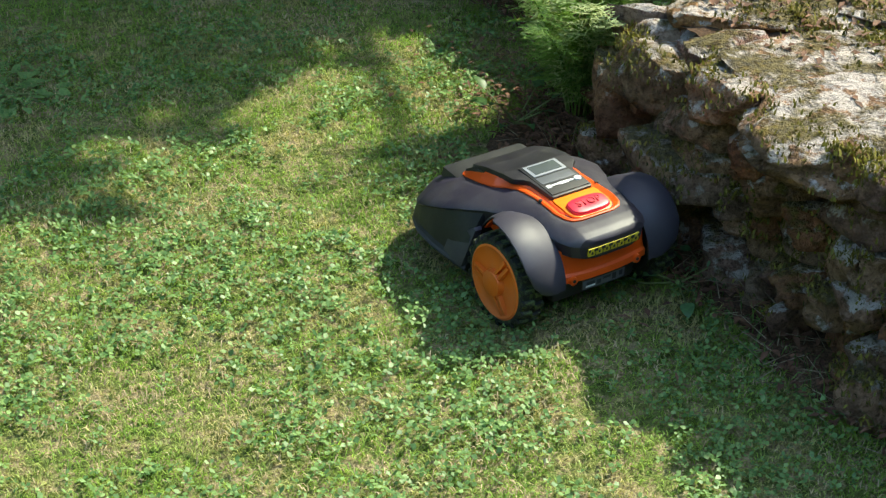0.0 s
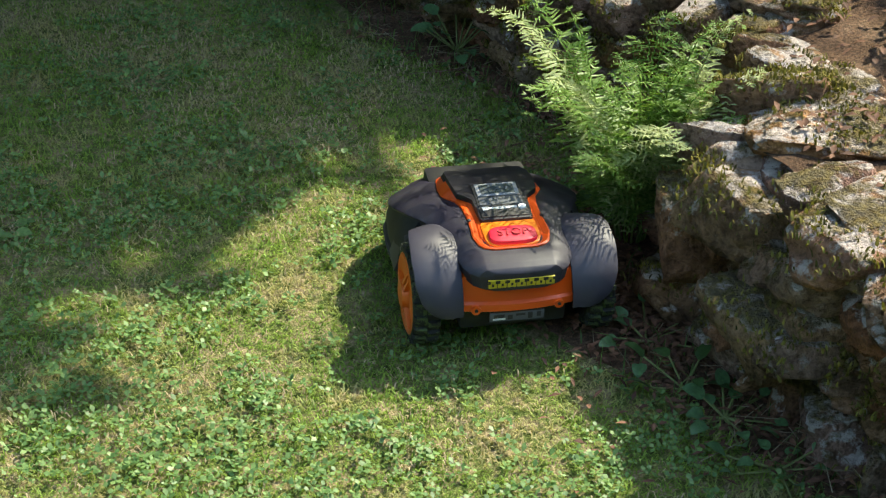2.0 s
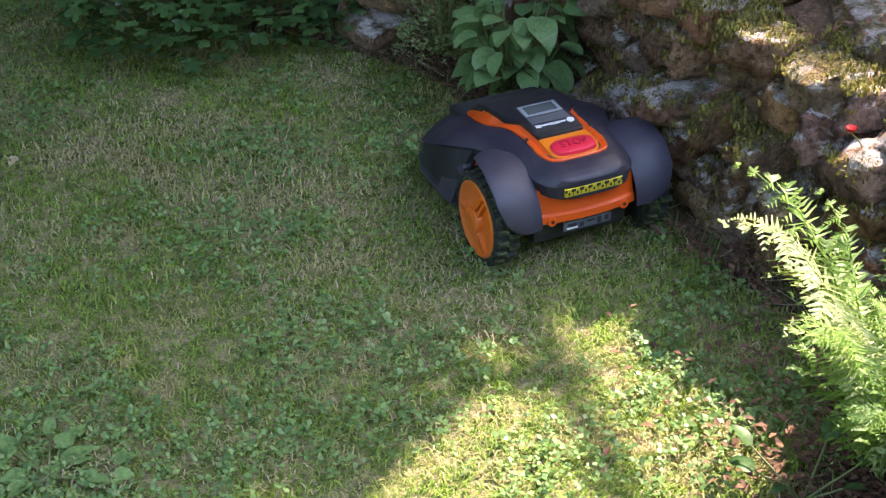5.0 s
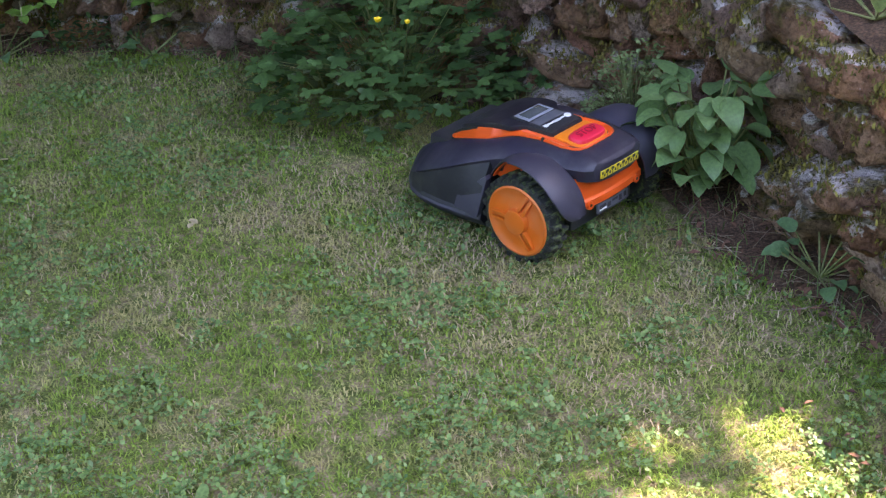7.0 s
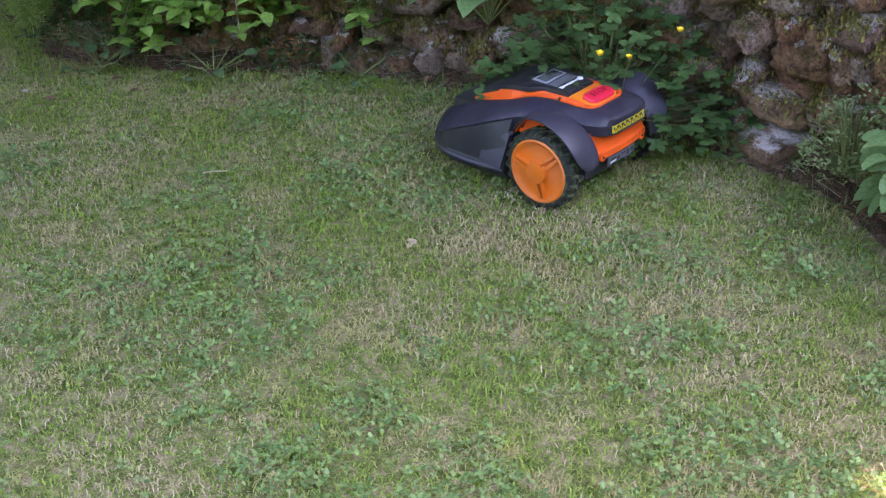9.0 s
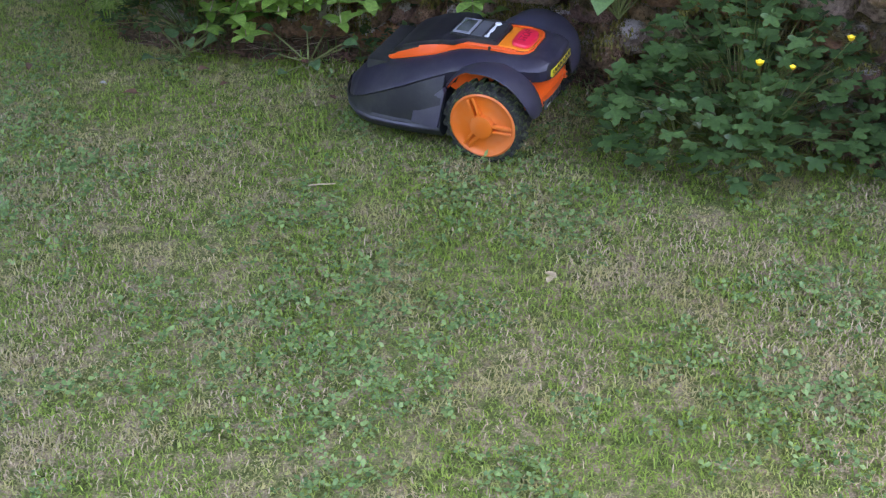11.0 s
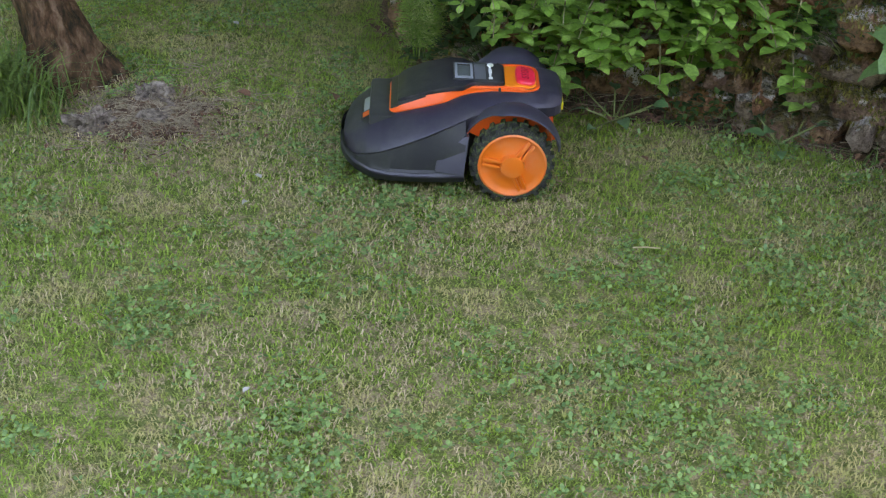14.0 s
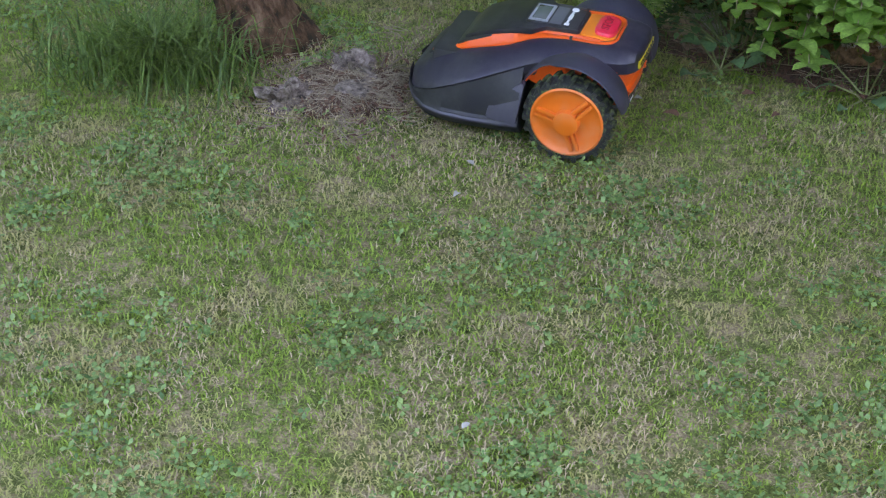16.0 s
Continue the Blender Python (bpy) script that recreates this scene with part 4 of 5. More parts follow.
# ---------------------------------------------------------------- moss on the stones, litter in the beds
def moss():
    pts = []
    for ob in MOSSY:
        me, m = ob.data, ob.matrix_basis
        co = np.empty(len(me.vertices) * 3, np.float32)
        me.vertices.foreach_get("co", co)
        no = np.empty(len(me.vertices) * 3, np.float32)
        me.vertices.foreach_get("normal", no)
        mm = np.array(m)
        p = co.reshape(-1, 3) @ mm[:3, :3].T + mm[:3, 3]
        up = (no.reshape(-1, 3) @ np.linalg.inv(mm[:3, :3]))
        up /= np.linalg.norm(up, axis=1)[:, None] + 1e-9
        keep = up[:, 2] > 0.15
        pts.append(p[keep])
    p = np.concatenate(pts)
    patch = wobble(p[:, 0] * 4 + p[:, 2] * 9, p[:, 1] * 4)
    p = p[patch + 0.9 * (clumps(p[:, 0] + p[:, 2], p[:, 1], 0.06) - 0.5) > 0.0]
    p = np.repeat(p, 5, axis=0)
    p += rng.normal(0, 0.009, p.shape) * np.array([1, 1, 0.25])
    n = len(p)
    blades("moss", p[:, 0], p[:, 1], rng.uniform(0.007, 0.017, n), rng.uniform(0.003, 0.006, n), rng.uniform(0.2, 0.9, n), MOSS, "tufts of olive moss on the stones", base=p[:, 2] - 0.002)


def litter():
    leaves, twigs = Leaves(), Leaves()
    for _ in range(2600):
        s = float(rng.uniform(1.2, RUN[-1] - 0.9))
        x, y, nx, ny, h = wall_at(s)
        w = float(bed_width(np.array(x), np.array(y)))
        d = float(rng.uniform(-0.02, w + 0.03))
        p = (x + nx * d, y + ny * d, 0.012 + 0.018 * (1 - d / (w + 0.05)) + float(rng.uniform(0, 0.008)))
        if rng.random() < 0.72:
            leaves.leaf(p, float(rng.uniform(0, 6.28)), float(rng.uniform(-0.3, 0.4)), float(rng.uniform(0.012, 0.035)), float(rng.uniform(0.006, 0.018)), steps=2, fold=0.4)
        else:
            a = float(rng.uniform(0, 6.28))
            l = float(rng.uniform(0.03, 0.10))
            twigs.stem([p, (p[0] + math.cos(a) * l, p[1] + math.sin(a) * l, p[2] + float(rng.uniform(-0.004, 0.02)))], 0.0012, 0.0007, 3)
    for _ in range(1500):
        y = float(rng.normal(0.95, 0.26))
        x = 2.06 - abs(float(rng.normal(0, 0.15)))
        p = (x, y, float(rng.uniform(0.012, 0.034)))
        leaves.leaf(p, float(rng.uniform(0, 6.28)), float(rng.uniform(-0.3, 0.4)), float(rng.uniform(0.010, 0.028)), float(rng.uniform(0.006, 0.015)), steps=2, fold=0.4)
    for _ in range(2000):
        a, r = float(rng.uniform(0, 6.28)), abs(float(rng.normal(0, 0.12)))
        p = (-0.85 + math.cos(a) * r * 1.05, 3.63 + math.sin(a) * r, float(rng.uniform(0.004, 0.016)))
        if rng.random() < 0.25:
            leaves.leaf(p, float(rng.uniform(0, 6.28)), float(rng.uniform(-0.2, 0.3)), float(rng.uniform(0.012, 0.03)), float(rng.uniform(0.004, 0.012)), steps=2, fold=0.4)
        else:
            l = float(rng.uniform(0.02, 0.07))
            twigs.stem([p, (p[0] + math.cos(a * 7) * l, p[1] + math.sin(a * 7) * l, p[2] + 0.004)], 0.0012, 0.0008, 3)
    # crumbs of earth and dead leaves on the top of the wall
    for _ in range(2200):
        s = float(rng.uniform(1.2, 5.6))
        x, y, nx, ny, h = wall_at(s)
        d = float(rng.uniform(0.1, 0.75))
        p = (x - nx * d, y - ny * d, h + 0.0 + 0.03 * d + float(rng.uniform(0, 0.03)))
        leaves.leaf(p, float(rng.uniform(0, 6.28)), float(rng.uniform(-0.5, 0.5)), float(rng.uniform(0.012, 0.03)), float(rng.uniform(0.008, 0.018)), steps=2, fold=0.4)
    tagged(leaves.done("leaf_litter", LITTER), "brown dead leaves lying on the earth", "leaf litter", kind="stuff")
    tagged(twigs.done("dead_stalks", TWIG), "dry stalks and twigs on the earth", "twigs", kind="stuff")


moss()
litter()


# ---------------------------------------------------------------- plants
def fern(m, n, length, seed, label, lean=()):
    thing = empty("fern", m, label, "fern")
    pick = random.Random(seed)
    for k in range(n):
        yaw = pick.uniform(0, 6.28)
        pitch = pick.uniform(1.32, 1.56)
        bend = pick.uniform(0.1, 0.75)
        sway = pick.uniform(-0.5, 0.5)
        L = length * pick.uniform(0.7, 1.1)
        if k < len(lean):
            yaw, pitch, bend, sway, L = lean[k]
        fr = Leaves()
        p = Vector((math.cos(yaw) * 0.03, math.sin(yaw) * 0.03, 0))
        line = [p.copy()]
        steps = 22
        for i in range(steps):
            t = i / steps
            a = pitch - bend * t * t - 9.0 * max(0.0, t - 0.80) * (0.4 + 0.6 * (k % 2))
            yaw2 = yaw + sway * t
            d = Vector((math.cos(yaw2) * math.cos(a), math.sin(yaw2) * math.cos(a), math.sin(a)))
            p = p + d * L / steps
            line.append(p.copy())
            if i > 2:
                size = pick.uniform(0.75, 1.2) * 0.066 * L / 0.4 * math.sin(math.pi * min(1, 0.22 + 0.80 * t)) ** 0.8 + 0.006
                for sgn in (-1, 1):
                    py = yaw2 + sgn * 1.25 + pick.uniform(-0.25, 0.25)
                    dip = pick.uniform(-0.8, 0.3) - 0.5 * max(0.0, t - 0.7)
                    base = p.copy()
                    # a pinna: a midrib with small teeth
                    for q in range(6):
                        u = q / 6
                        b = base + Vector((math.cos(py), math.sin(py), dip * u + 0.1)) * size * u
                        for s2 in (-1, 1):
                            fr.leaf(b, py + s2 * 0.8, pick.uniform(-0.3, 0.4), size * 0.40 * (1.2 - u), size * 0.32, droop=0.4, steps=1, fold=0.1)
        fr.stem(line[::3], 0.0026, 0.001, 3)
        old = k % 3 == 0
        fr.done("frond", FERN_DRY if old else FERN, thing, "pale curling frond" if old else "fresh green frond", smooth=False)
    return thing


fern(pose(2.02, 1.11, 0.03), 27, 0.52, 3, "tall bright green fern at the foot of the wall", [(3.0, 1.33, 0.75, 0.1, 0.66), (3.5, 1.25, 0.8, 0.2, 0.60), (2.5, 1.35, 0.7, -0.1, 0.62), (4.3, 1.30, 0.9, 0.2, 0.50), (3.9, 1.15, 0.9, 0.0, 0.46), (5.2, 1.3, 0.8, 0.1, 0.46)])
fern(pose(-0.20, 3.86, 0.10), 9, 0.24, 8, "small dark fern hanging by the hedge")


def broadleaf(name, m, count, length, width, mat, label, category, spread=(0.15, 1.2), rise=0.10, seed=1, droop=0.7):
    """A rosette of large oval leaves on stalks."""
    thing = empty(name, m, label, category)
    pick = random.Random(seed)
    for k in range(count):
        yaw = k * 2.4 + pick.uniform(-0.3, 0.3)
        pitch = pick.uniform(*spread)
        r = pick.uniform(0.03, 0.11)
        z = pick.uniform(0.2, 1.0) * rise
        b = Vector((math.cos(yaw) * r, math.sin(yaw) * r, z))
        stalks = Leaves()
        stalks.stem([(0, 0, 0), b * 0.6, b], 0.0028, 0.002, 4)
        stalks.done("stalk", STEM, thing)
        one = Leaves()
        k2 = pick.uniform(0.65, 1.1)
        one.leaf(b, yaw, pitch, length * k2, width * k2, droop=droop, steps=7, fold=0.22, shape=0.7, twist=pick.uniform(-0.4, 0.4))
        one.done("leaf", mat, thing)
    return thing


broadleaf("dock_plant", pose(1.87, 2.47, 0.03), 92, 0.092, 0.058, DOCK, "broad-leaved green weed at the foot of the wall", "weed", (-0.7, 0.6), 0.27, 2, 0.8)
broadleaf("comfrey", pose(1.04, 3.43, 0.21), 15, 0.18, 0.095, DOCK, "large-leaved green plant growing on the wall", "plant", (0.0, 0.9), 0.22, 4, 0.9)
broadleaf("foxglove", pose(2.16, 2.30, 0.47), 9, 0.24, 0.06, PALE, "long-leaved rosette growing on the wall", "plant", (0.4, 1.3), 0.06, 6, 0.8)
broadleaf("wall_weed", pose(1.99, 2.08, 0.02), 16, 0.050, 0.036, BROAD, "small round-leaved weed under the stones", "weed", (0.0, 0.9), 0.09, 9)
broadleaf("plantain", pose(0.71, 1.59, 0.0), 26, 0.050, 0.030, CLOVER, "flat rosette of plantain in the lawn", "weed", (-0.05, 0.25), 0.015, 11, 0.2)
for wx, wy, wn, ws in ((1.93, 0.52, 12, 62), (1.95, 0.36, 10, 64), (1.90, 0.78, 10, 63)):
    broadleaf("bed_weed", pose(wx, wy, 0.01), wn, 0.040, 0.028, BROAD, "small green weed at the bed's edge", "weed", (0.0, 0.9), 0.03, ws)
broadleaf("foot_weed", pose(1.90, 0.62, 0.01), 7, 0.05, 0.028, DARK, "small weed at the wall's foot", "weed", (0.0, 0.8), 0.06, 12)
broadleaf("foot_weed", pose(1.86, 1.12, 0.01), 8, 0.055, 0.032, LOBED, "small weed in the bare earth", "weed", (0.0, 0.8), 0.07, 13)
broadleaf("foot_weed", pose(0.70, 3.60, 0.01), 8, 0.05, 0.03, BROAD, "small weed at the wall's foot", "weed", (0.0, 0.9), 0.07, 14)
broadleaf("foot_weed", pose(0.30, 3.70, 0.01), 8, 0.05, 0.03, BROAD, "small weed at the wall's foot", "weed", (0.0, 0.9), 0.07, 15)
broadleaf("foot_weed", pose(-0.02, 3.80, 0.01), 9, 0.06, 0.04, BROAD, "small weed below the hedge", "weed", (0.0, 0.9), 0.08, 16)
broadleaf("grey_weed", pose(1.13, 3.13, 0.02), 16, 0.045, 0.024, SILVERY, "pale grey-leaved weed at the border's edge", "weed", (0.1, 1.0), 0.12, 17)


def bushy(name, m, count, size, mat, label, category, reach, height, seed, lobed=False):
    """A loose mound of small leaves on thin branching stalks."""
    thing = empty(name, m, label, category)
    pick = random.Random(seed)
    lv, st = Leaves(), Leaves()
    for k in range(count):
        a = pick.uniform(0, 6.28)
        r = math.sqrt(pick.random())
        x, y = math.cos(a) * r * reach[0], math.sin(a) * r * reach[1]
        z = height * (1 - 0.75 * r * r) * pick.uniform(0.25, 1.0)
        base = (x * 0.25, y * 0.25, 0)
        tip = Vector((x, y, z))
        if k % 3 == 0:
            st.stem([base, (x * 0.55, y * 0.55, z * 0.7), tip], 0.0022, 0.001, 3)
        yaw = a + pick.uniform(-1.2, 1.2)
        s = size * pick.uniform(0.6, 1.25)
        if lobed:
            lv.lobed(tip, yaw, pick.uniform(-0.5, 0.6), s, 5, 0.5)
        else:
            for q in range(4):
                lv.leaf(tip + Vector((pick.uniform(-1, 1), pick.uniform(-1, 1), pick.uniform(-1, 1))) * s * 0.8, yaw + q * 1.6, pick.uniform(-0.3, 0.8), s, s * 0.6, steps=3)
    tagged(lv.done("foliage", mat, thing), kind="stuff")
    tagged(st.done("stem_mass", STEM, thing), kind="stuff")
    return thing


bushy("buttercup", pose(1.28, 3.13, 0.02), 640, 0.034, LOBED, "dark green buttercup plant with lobed leaves by the wall", "plant", (0.34, 0.24), 0.42, 3, True)
bushy("buttercup", pose(1.58, 2.98, 0.02), 46, 0.024, LOBED, "smaller lobed-leaf plant against the wall", "plant", (0.09, 0.06), 0.16, 5, True)
bushy("cranesbill", pose(2.02, 2.98, 0.60), 260, 0.050, LOBED, "cranesbill with round leaves spilling over the wall", "plant", (0.42, 0.26), 0.20, 6, True)
bushy("cranesbill", pose(2.35, 2.62, 0.52), 160, 0.045, LOBED, "cranesbill with round leaves on the wall", "plant", (0.30, 0.26), 0.18, 7, True)
bushy("oregano", pose(1.78, 2.70, 0.08), 300, 0.011, PALE, "pale small-leaved herb growing from the wall", "plant", (0.12, 0.11), 0.24, 8)
bushy("oregano", pose(2.45, 2.05, 0.48), 200, 0.015, PALE, "pale small-leaved herb on the wall top", "plant", (0.25, 0.2), 0.10, 18)
bushy("wall_herb", pose(2.75, 0.95, 0.50), 220, 0.022, FERN, "fresh green herb on the wall top", "plant", (0.22, 0.2), 0.16, 19)
bushy("ivy", pose(0.62, 3.72, 0.02), 90, 0.022, DARK, "small leafy creeper at the wall's foot", "plant", (0.22, 0.08), 0.16, 20)
bushy("ivy", pose(0.86, 3.62, 0.25), 150, 0.024, DARK, "leafy creeper on the wall face", "plant", (0.2, 0.07), 0.30, 22)
bushy("ivy", pose(0.35, 3.80, 0.25), 170, 0.024, BROAD, "leafy creeper on the wall face", "plant", (0.25, 0.07), 0.30, 23)
bushy("ivy", pose(0.02, 3.86, 0.05), 170, 0.024, DARK, "leafy creeper below the hedge", "plant", (0.25, 0.10), 0.30, 24)
bushy("ivy", pose(2.10, 2.72, 0.30), 120, 0.022, PALE, "leafy creeper in the wall joints", "plant", (0.2, 0.2), 0.2, 25)


def flower(x, y, z, r, mat, label, root):
    thing = empty("flower", pose(x, y, z), label, "flower", "flowers by the wall")
    cup = Leaves()
    for k in range(5):
        cup.leaf((0, 0, 0), k * 1.2566, 0.75, r * 1.3, r * 1.3, droop=-0.35, steps=4, fold=0.35, shape=0.9)
    cup.done("petals", mat, thing)
    st = Leaves()
    st.stem([(root[0] - x, root[1] - y, root[2] - z), ((root[0] - x) * 0.5, (root[1] - y) * 0.4, (root[2] - z) * 0.45), (0, 0, 0)], 0.0016, 0.001, 4)
    st.done("stalk", STEM, thing)


for fx, fy, fz, fr in ((1.235, 2.91, 0.325, 0.012), (1.30, 2.89, 0.322, 0.009), (1.42, 2.90, 0.375, 0.011)):
    flower(fx, fy, fz, fr, PETAL, "yellow buttercup flower on a thin stalk", (1.3, 3.08, 0.05))
flower(2.12, 1.52, 0.43, 0.012, POPPY, "small red flower among the wall stones", (2.18, 1.56, 0.36))


def hedge():
    thing = empty("hedge", pose(0.25, 3.74, 0.0), "leafy hedge shrub hanging over the wall's foot", "shrub")
    pick = random.Random(21)
    lv, deep, st = Leaves(), Leaves(), Leaves()
    for k in range(330):
        x = pick.uniform(-0.34, 0.44)
        z0 = pick.uniform(0.24, 0.80) + 0.5 * max(0.0, -0.12 - x)
        y = pick.uniform(-0.06, 0.20)
        out = Vector((pick.uniform(-0.6, 0.6), -1, pick.uniform(-0.35, 0.5))).normalized()
        L = pick.uniform(0.06, 0.15)
        a = Vector((x, y, z0))
        pts = [a + out * (L * i / 5) + Vector((0, 0, -0.05 * (i / 5) ** 2)) for i in range(6)]
        st.stem(pts, 0.0024, 0.001, 4)
        # sprigs further in take the darker green that holds the hedge's shade
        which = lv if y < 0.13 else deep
        for i in range(1, 6):
            for q in range(2):
                yaw = math.atan2(out.y, out.x) + (1.1 if q else -1.1) + pick.uniform(-0.7, 0.7)
                s = pick.uniform(0.028, 0.058)
                which.leaf(pts[i], yaw + (i % 2) * 1.4, pick.uniform(-0.3, 0.9), s, s * 0.60, droop=0.4, steps=4, fold=0.15, shape=0.75)
        which.leaf(pts[5], math.atan2(out.y, out.x), 0.2, 0.045, 0.024, steps=4, shape=0.75)
    # sprigs of rosettes that hang lowest and foremost
    for k in range(56):
        x = pick.uniform(-0.18, 0.52)
        a = Vector((x, pick.uniform(-0.10, 0.05), pick.uniform(0.22, 0.60)))
        out = Vector((pick.uniform(-0.7, 0.3), -1, pick.uniform(-1.0, 0.1))).normalized()
        L = pick.uniform(0.07, 0.15)
        pts = [a + out * (L * i / 4) + Vector((0, 0, -0.05 * (i / 4) ** 2)) for i in range(5)]
        st.stem(pts, 0.0026, 0.0012, 4)
        for i in (2, 3, 4):
            for q in range(5):
                s = pick.uniform(0.034, 0.070)
                lv.leaf(pts[i], q * 1.26 + pick.uniform(-0.3, 0.3), pick.uniform(-0.1, 0.6), s, s * 0.56, droop=0.5, steps=4, fold=0.2, shape=0.75)
    # darker leaves put the hedge's inner shade into colour
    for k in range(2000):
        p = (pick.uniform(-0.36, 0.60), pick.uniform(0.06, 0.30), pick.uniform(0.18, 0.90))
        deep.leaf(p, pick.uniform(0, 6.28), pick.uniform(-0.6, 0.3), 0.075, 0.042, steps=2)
    # more dark leaves for the shaded hollow by the trunk
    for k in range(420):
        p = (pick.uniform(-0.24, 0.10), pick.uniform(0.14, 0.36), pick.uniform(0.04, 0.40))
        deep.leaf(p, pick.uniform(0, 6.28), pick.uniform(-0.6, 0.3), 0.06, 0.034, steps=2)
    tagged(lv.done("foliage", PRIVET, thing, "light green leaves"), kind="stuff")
    tagged(deep.done("inner_foliage", DARK, thing, "inner leaves, hedge shade put into dark green"), kind="stuff")
    tagged(st.done("twig_mass", TWIG, thing), kind="stuff")
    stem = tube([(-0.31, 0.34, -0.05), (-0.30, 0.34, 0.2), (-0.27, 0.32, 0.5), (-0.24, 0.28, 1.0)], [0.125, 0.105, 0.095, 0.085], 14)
    # the hedge's shade is put into this trunk's bark colour
    part("trunk", loft(stem), BARK_SHADED, thing, "old trunk, dark bark darkened further for shade")


hedge()


def old_tree():
    tree = empty("leaning_tree", pose(-1.11, 3.86, 0), "leaning tree with scaly brown bark in the lawn", "tree")
    rings = []
    for i in range(70):
        z = -0.06 + 0.66 * (i / 54) if i < 55 else 0.60 + 2.0 * (i - 54) / 15
        r0 = 0.070 + 0.055 * math.exp(-max(z, 0) / 0.09) - 0.006 * z
        cx, cy = -0.38 * z + 0.02, 0.10 * z
        ring = []
        for k in range(64):
            a = 2 * math.pi * k / 64
            c, s = math.cos(a), math.sin(a)
            plates = noise.noise(Vector((c * 4.5, s * 4.5, z * 9))) + 0.5 * noise.noise(Vector((c * 11, s * 11, z * 26)))
            r = r0 * (1 + 0.10 * math.sin(3 * a + 1) * math.exp(-max(z, 0) / 0.25) + 0.05 * math.sin(7 * a + 3 * z * 4)) + 0.013 * max(-0.6, min(0.45, plates * 1.6))
            ring.append((cx + c * r, cy + s * r, z))
        rings.append(ring)
    part("trunk", loft(rings), BARK, tree, "scaly reddish brown bark")
    # unseen crown, added above the view to dim the far lawn
    crown = Leaves()
    for _ in range(17000):
        p = (-0.3 + float(rng.normal(0, 1.05)), 0.85 + float(rng.normal(0, 0.80)), 2.25 + float(rng.normal(0, 0.32)))
        if p[2] < 1.75:
            continue
        crown.leaf(p, float(rng.uniform(0, 6.28)), float(rng.uniform(-0.6, 0.4)), 0.13, 0.07, steps=2)
    tagged(crown.done("crown", DARK, tree, "unseen green foliage added to block light"), kind="stuff")


old_tree()


def shrub(x, y, z, rx, ry, rz, seed):
    """An unseen shrub, added on the terrace and leaning out to keep skylight off the wall."""
    thing = empty("unseen_shrub", pose(x, y, z), "unseen shrub added above the wall to block skylight", "shrub", "shrubs above the wall")
    pick = random.Random(seed)
    lv = Leaves()
    for _ in range(2600):
        d = Vector((pick.gauss(0, 1), pick.gauss(0, 1), pick.gauss(0, 1))).normalized()
        r = pick.uniform(0.7, 1.05)
        p = (d.x * rx * r, d.y * ry * r, d.z * rz * r)
        lv.leaf(p, pick.uniform(0, 6.28), pick.uniform(-0.5, 0.6), pick.uniform(0.07, 0.11), pick.uniform(0.04, 0.06), steps=2)
    tagged(lv.done("foliage", DARK, thing), kind="stuff")
    for k in range(5):
        a = k * 1.3
        st = Leaves()
        st.stem([(0.15, 0.2, -z + 0.55), (math.cos(a) * rx * 0.3, math.sin(a) * ry * 0.3, -rz * 0.4), (math.cos(a) * rx * 0.7, math.sin(a) * ry * 0.7, rz * 0.4)], 0.02, 0.006, 5)
        st.done("branch", BARK, thing)


shrub(0.05, 4.15, 1.55, 0.80, 0.60, 0.60, 31)
shrub(1.30, 4.20, 1.65, 0.70, 0.58, 0.62, 32)
shrub(2.35, 3.90, 1.70, 0.65, 0.55, 0.60, 33)


def lump(name, x, y, z, a, b, c, yaw, mat, label, category, seed):
    me = stone_mesh(seed)
    me.materials.clear()
    me.materials.append(mat)
    ob = new(name, me)
    ob.matrix_basis = pose(x, y, z, 0, 8, yaw) @ Matrix.Diagonal((a, b, c, 1))
    tagged(ob, label, category)


def bare_patch():
    """Trodden earth and old fibres beside the trunk."""
    rows = []
    for i in range(9):
        ring = []
        for k in range(32):
            a = 2 * math.pi * k / 32
            r = (i + 0.3) / 8.3 * (1 + 0.35 * noise.noise(Vector((math.cos(a) * 1.7, math.sin(a) * 1.7, 2))))
            x, y = math.cos(a) * 0.145 * r, math.sin(a) * 0.125 * r
            ring.append((x, y, 0.014 * (1 - (i / 8) ** 2) + 0.005 * noise.noise(Vector((x * 40, y * 40, 0))) - 0.006 * (i == 8)))
        rows.append(ring)
    ob = part("earth_patch", loft(rows), SOIL, None)
    ob.matrix_basis = pose(-0.86, 3.64, 0.002, 0, 0, 15)
    tagged(ob, "bare brown earth patch beside the leaning trunk", "earth")


bare_patch()


def root_stub(x, y, z, a, b, c, yaw, seed, mat, label):
    """A broken, split piece of root: ridged and hollowed."""
    bm = bmesh.new()
    bmesh.ops.create_icosphere(bm, subdivisions=4, radius=1)
    for v in bm.verts:
        p = v.co.copy()
        ridge = abs(noise.noise(Vector((p.x * 1.3 + seed, p.y * 4.2, p.z * 1.6)))) * 1.1
        k = 0.80 - ridge + 0.55 * noise.noise(p * 1.3 + Vector((seed, 0, 0))) + 0.18 * noise.noise(p * 6)
        v.co = p * max(0.25, k)
    bmesh.ops.transform(bm, matrix=Matrix.Diagonal((a, b, c, 1)), verts=bm.verts)
    ob = part("tree_root", bm, mat, None, label)
    ob.matrix_basis = pose(x, y, z, 0, 6, yaw)
    tagged(ob, label, "root")


WORN = bark_grey()
root_stub(-0.985, 3.56, 0.010, 0.085, 0.048, 0.062, 30, 3.1, WORN, "grey weathered root stub beside the trunk")
